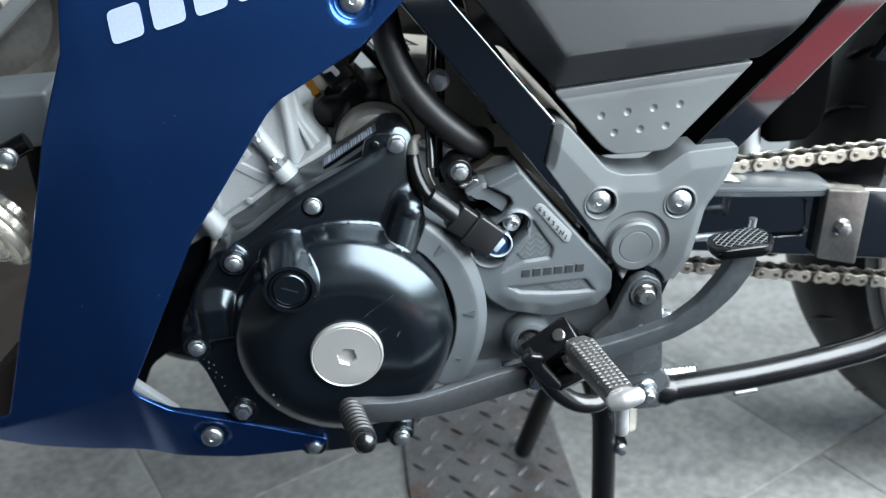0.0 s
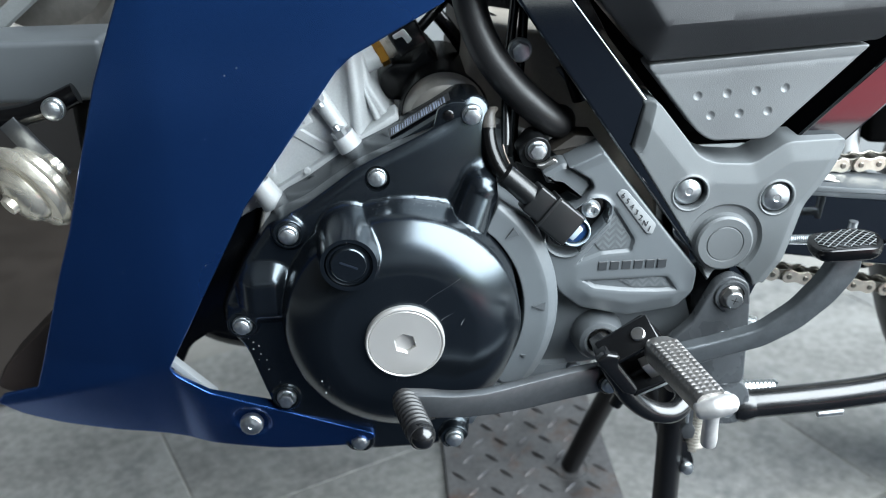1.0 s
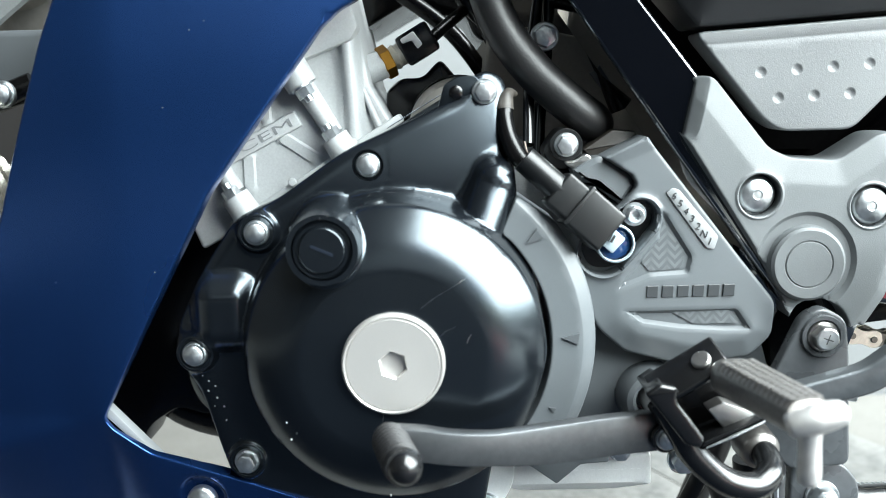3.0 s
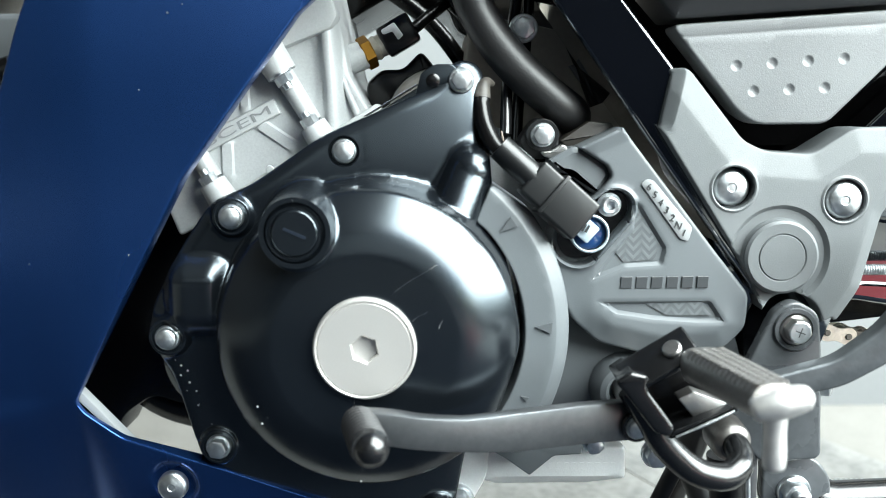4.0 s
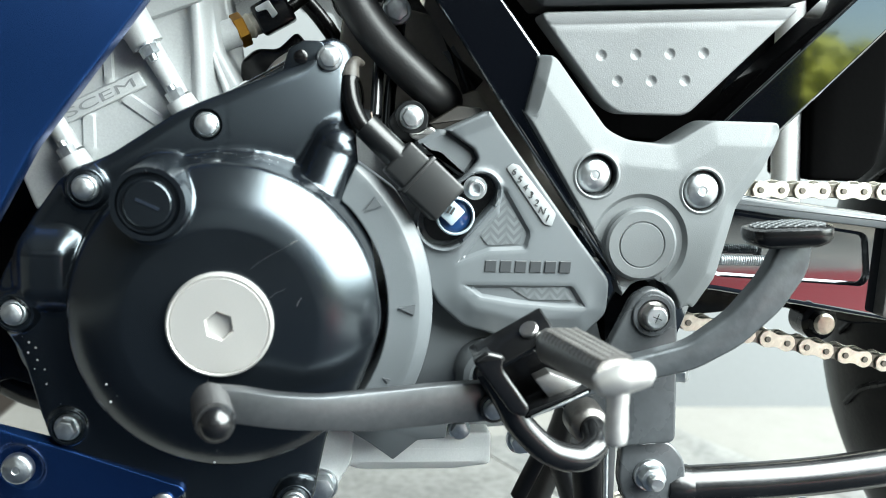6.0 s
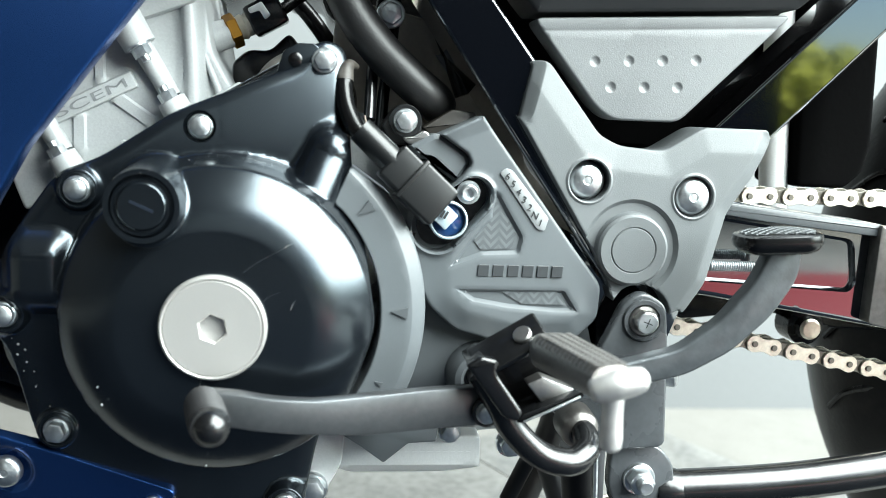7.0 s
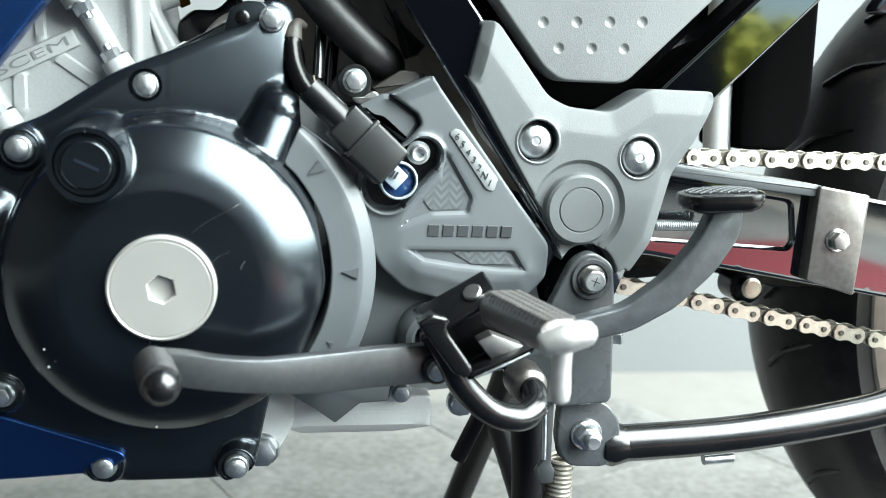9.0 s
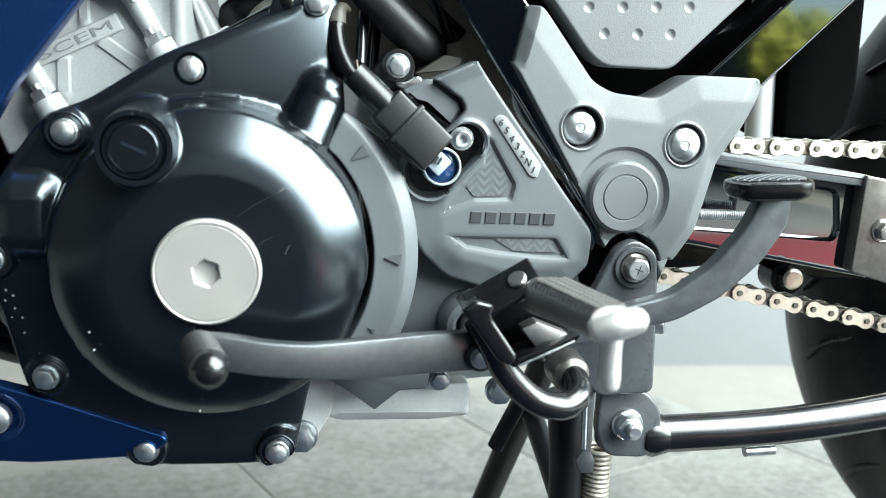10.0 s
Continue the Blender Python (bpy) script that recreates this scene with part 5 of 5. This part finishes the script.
def link_outline():
    top = []
    for i in range(21):
        x = -PITCH / 2 - 5.2 + i * (PITCH + 10.4) / 20
        if x < -PITCH / 2 or x > PITCH / 2:
            c = -PITCH / 2 if x < 0 else PITCH / 2
            h = math.sqrt(max(0.0, 5.2 ** 2 - (x - c) ** 2))
        else:
            h = 5.2 - 1.3 * math.cos(x / PITCH * math.pi) ** 2
        top.append((x, h))
    return top + [(x, -h) for x, h in top[-2:0:-1]]


def link_mesh(y, pins):
    bm = bmesh.new()
    for s in (-1, 1):
        join_into(bm, prism(link_outline(), s * y - 0.75, s * y + 0.75, 0.3, 1))
    for x in (-PITCH / 2, PITCH / 2):
        r, e = (1.9, y + 1.8) if pins else (4.1, y - 0.8)
        join_into(bm, lathe([(0, -e), (r * 0.8, -e), (r, -e + 0.4), (r, e)], x, 0, 14))
    me = finish(bm)
    me.materials.append(GOLD_STEEL if pins else INNER_STEEL)
    me.materials.append(INNER_STEEL)
    for p in me.polygons:
        c = p.center / MM
        if math.hypot(abs(c.x) - PITCH / 2, c.z) < 2.3 and pins:
            p.material_index = 1
    return me


OUTER, INNER = link_mesh(6.6, True), link_mesh(4.9, False)
for (x0, z0), (x1, z1) in (((232, 387.5), (500, 389.2)), ((220, 315.5), (640, 233.2))):
    L = math.hypot(x1 - x0, z1 - z0)
    ux, uz = (x1 - x0) / L, (z1 - z0) / L
    for i in range(int(L / PITCH)):
        s = (i + 0.5) * PITCH
        at(part("chain_link", OUTER if i % 2 else INNER, None, chain), x0 + ux * s, 117, z0 + uz * s, 0, -math.degrees(math.atan2(uz, ux)), 0)

# rear wheel and what stands before it
WX, WY, WZ = 712.0, 212.0, 306.0
wheel = part("rear_wheel", lathe([(232, -44), (240, -52), (250, -54), (252, -50), (246, -40), (236, -30), (234, 0), (236, 30), (246, 40), (252, 50), (250, 54), (240, 52), (232, 44), (228, 30), (228, -30), (232, -44)], 0, 0, 90), HUB, moto, "rear wheel with a bronze-grey rim")
at(wheel, WX, WY, WZ)
part("wheel_hub", lathe([(0, -60), (30, -60), (42, -52), (45, -40), (45, 40), (0, 42)], 0, 0, 36), HUB, wheel)
for k in range(5):
    g = radians(72 * k + 20)
    part("spoke", tube([(40 * math.cos(g), -20, 40 * math.sin(g)), (130 * math.cos(g + 0.06), -24, 130 * math.sin(g + 0.06)), (236 * math.cos(g), -22, 236 * math.sin(g))], [16, 12, 15], 14, 5), HUB, wheel)
tyre = part("tyre", lathe([(247, -50), (251, -56), (256, -60), (258, -59.5), (270, -64), (272, -63), (284, -58), (294, -46), (302, -24), (306, 0), (302, 24), (294, 46), (284, 58), (270, 64), (256, 60), (247, 50)], 0, 0, 110), TYRE, wheel, "black road tyre with worn tread")
groove = bmesh.new()
for k in range(36):
    a = k * 10
    q = tube([(-46, 0, 292.5), (-24, 6, 302.5), (-6, 16, 306.5)], 1.6, 6, 3)
    for v in q.verts:
        x, y, z = v.co
        v.co = (z * math.cos(radians(a + y * 0.3)), x, z * math.sin(radians(a + y * 0.3)))
    join_into(groove, q)
tagged(part("tread_groove", groove, RUBBER, wheel, "dark tread grooves"), kind="stuff")
part("rear_mudguard", relief(rounded([(336, 520), (384, 520), (387, 420), (383, 402), (372, 392), (340, 392)], 4), lambda X, Z: 140 + np.clip(350 - X, 0, 40) * 0.3, 6, 200, 3), DULL_BLACK, moto, "black inner mudguard")
part("shock_absorber", tube([(327, 158, 520), (330, 158, 440), (334, 158, 380), (336, 158, 350)], 9, 20), BRIGHT_ALU, moto, "pale shock absorber body")
hang = part("pillion_bracket", prism(rounded([(372, 474), (386, 494), (410, 520), (450, 520), (450, 480), (410, 486), (392, 474)], 6), 66, 76, 2), BLACK_CAST, moto, "black bracket with a ringed bolt")
part("ring", lathe([(11, 63), (12.5, 61.5), (14, 63), (14, 67)], 397, 503, 32), ALU, hang, "bright ring")
part("ring_bolt", lathe([(2, 62), (2.4, 59.5), (6.5, 59.5), (7.5, 61), (7.5, 67)], 397, 503, 24), ZINC, hang)

# hose, cables and connector
hose = part("hose", tube([(44, 112, 600), (45, 100, 545), (49, 92, 508), (58, 88, 483), (74, 84, 461), (91, 81, 445), (103, 85, 436), (107, 98, 433)], 10.3, 20), HOSE, moto, "thick black rubber breather hose")
part("steel_pipe", tube([(86, 118, 620), (80, 114, 520), (74, 104, 476), (71, 90, 450), (69.5, 78, 424)], 3.1, 16), SATIN_STEEL, moto, "thin glossy black pipe")
part("wire_loom", tube([(92, 122, 620), (86, 116, 520), (82, 108, 470), (78, 102, 440), (76, 96, 410)], 3.2, 12), RUBBER, moto, "black wire bundle")
part("wire", tube([(67, 74, 426), (68, 70, 421), (70, 64, 417)], 0.6, 8), HUB, moto, "short brown wire")
bolt(hose, 80, 96, 480, size=1.2, turn=20)
part("plug_cable", tube([(56.1, 58.8, 443.5), (56, 57, 439), (57.5, 52, 430), (62, 46, 420), (68, 42, 414)], [4.2, 4.3, 4.4, 4.5, 4.5], 18), RUBBER, moto, "black sleeve of the sensor cable")
part("cable_end", tube([(62, 70, 450.5), (58.8, 64.5, 451), (56.9, 61.5, 448.5), (56.2, 59.4, 444), (56.1, 58.8, 442.5)], [1.6, 2.8, 3.9, 4.6, 4.7], 16, 4), CRIMP_BROWN, moto, "worn brown-grey crimped cable end")
# plug: local x runs along the plug, down and to the rear at 45 degrees
connector = part("connector", block(-11.5, 10.5, -8, 8, -11, 11, 1.6, 3), PLUG_PLASTIC, moto, "black plastic sensor plug with a blue seal")
at(connector, 97, 38, 389.5, -7, 42, 0)
part("plug_collar", block(-24.5, -9, -6.8, 8, -9.4, 9.4, 1.4, 3), PLUG_PLASTIC, connector)
part("plug_boot", tube([(-45, 1, 0.5), (-33, 0.5, 0.3), (-22, 0, 0)], [6.6, 6.8, 7.0], 20, 3), PLUG_PLASTIC, connector, "round rubber boot")
part("plug_rim", block(-12, -9.8, -8.5, 8, -11.4, 11.4, 0.7, 2), PLUG_PLASTIC, connector)
# black plate over the grey pocket floor paints the pocket's shade
part("pocket_shade", prism(rounded([(128, 396), (131, 386), (112, 362), (98, 362), (93, 374), (114, 396)], 6), 58.4, 61, 0), BLACK_PLASTIC, sprocket_cover, "black plate on the plug pocket's floor, for its shade")
seal = part("blue_seal", lathe([(0, 49), (7.0, 49), (8.4, 50), (8.8, 52), (8.8, 60)], 109.5, 376, 32), BLUE_SEAL, sprocket_cover, "glossy blue seal ring of the sensor")
part("seal_ring", lathe([(8.4, 47), (9.0, 46.0), (9.7, 46.5), (9.7, 60)], 109.5, 376, 36), CLEAR_CLIP, sprocket_cover, "pale plastic ring")
clip = part("clear_clip", block(-5, 6, -1, 4, -5, 5, 1, 2), CLEAR_CLIP, sprocket_cover, "pale clip with a small mark")
at(clip, 106.5, 45, 378.8, 0, 42, 0)
for i in range(3):
    at(part("printed_bar", block(-0.6, 0.6, -0.15, 0.3, -2, 2, 0), MARK_DARK, sprocket_cover), 104.2 + 1.7 * i, 42.9, 380.2 - 0.6 * i, 0, 30, 0)

# ---- tread plate ----
tr = bmesh.new()
join_into(tr, block(38, 216, 66, 440, FLOOR, FLOOR + 4, 0.8, 1))
k = 0
for i in range(13):
    for j in range(7):
        x, y = 52 + 25 * j + (12.5 if i % 2 else 0), 81 + 27 * i
        if x > 206:
            continue
        q = tube([(-10, 0, 0), (-5, 0, 0), (0, 0, 0), (5, 0, 0), (10, 0, 0)], [0.6, 3.2, 4.0, 3.2, 0.6], 8, 2, 0.45)
        g = radians(45 if (i + j) % 2 else -45)
        for v in q.verts:
            px, py, pz = v.co
            v.co = (x + px * math.cos(g) - py * math.sin(g), y + px * math.sin(g) + py * math.cos(g), FLOOR + 4 + pz * 0.8)
        join_into(tr, q)
tread = tagged(part("tread_plate", tr, TREAD, None, "rusty diamond tread steel plate lying on the floor"), category="steel plate")

# floor mat
tagged(part("floor_mat", block(920, 1700, -2050, -1270, FLOOR, FLOOR + 8, 3), RED_MAT, None, "dark red mat lying on the floor tiles"), category="mat")

# unseen sheet, added so that the cover and fairing reflect a dark floor
tagged(part("reflection_darkener", block(-1500, 905, -2700, 60, FLOOR, FLOOR + 6, 2), MATTE_DARK, None, "unseen black sheet on the floor, added to darken reflections"), category="mat")

# ---- hedge outside ----
hr = random.Random(11)
hv, hf = [], []
for i in range(14000):
    x, y = hr.uniform(2.1, 5.4), hr.uniform(-6.0, -3.7)
    c = Vector((x, y, -0.1 + (0.62 + 0.22 * (-3.7 - y)) * hr.random() ** 0.5 + 0.1 * math.sin(x * 3) + 0.15 * hr.random() ** 3))
    a = Vector((hr.uniform(-1, 1), hr.uniform(-1, 1), hr.uniform(-0.4, 0.4))).normalized() * hr.uniform(0.05, 0.11)
    b = a.cross(Vector((hr.uniform(-0.6, 0.6), hr.uniform(-0.2, 0.9), 1.0))).normalized() * a.length * 0.5
    k = len(hv)
    hv += [c - a, c + b, c + a, c - b]
    hf.append((k, k + 1, k + 2, k + 3))
hm = bpy.data.meshes.new("hedge")
hm.from_pydata([tuple(v) for v in hv], [], hf)
hm.materials.append(GREEN)
tagged(new("hedge", hm), "sunlit yellow-green bank of shrubs outside the shop", "hedge", kind="stuff")

# ---- floor tiles ----
rng = random.Random(4)
SIDE, ANG = 310.0, 26.0
tile = finish(block(-SIDE / 2 + 0.9, SIDE / 2 - 0.9, -SIDE / 2 + 0.9, SIDE / 2 - 0.9, -5, 0, 1.0, 1))
tile.materials.append(FLOOR_TILE)
ca, sa = math.cos(radians(ANG)), math.sin(radians(ANG))
for i in range(-16, 10):
    for j in range(-14, 8):
        u, v = (i + 0.5) * SIDE, (j + 0.5) * SIDE
        x, y = 489 + u * ca - v * sa, 243 + u * sa + v * ca
        if -1900 < x < 1660 and -2300 < y < (735 if x > -480 else 1090):
            at(part("floor_tile", tile, None, floor), x, y, FLOOR - 0.3 + rng.uniform(-0.25, 0.25), 0, 0, ANG)
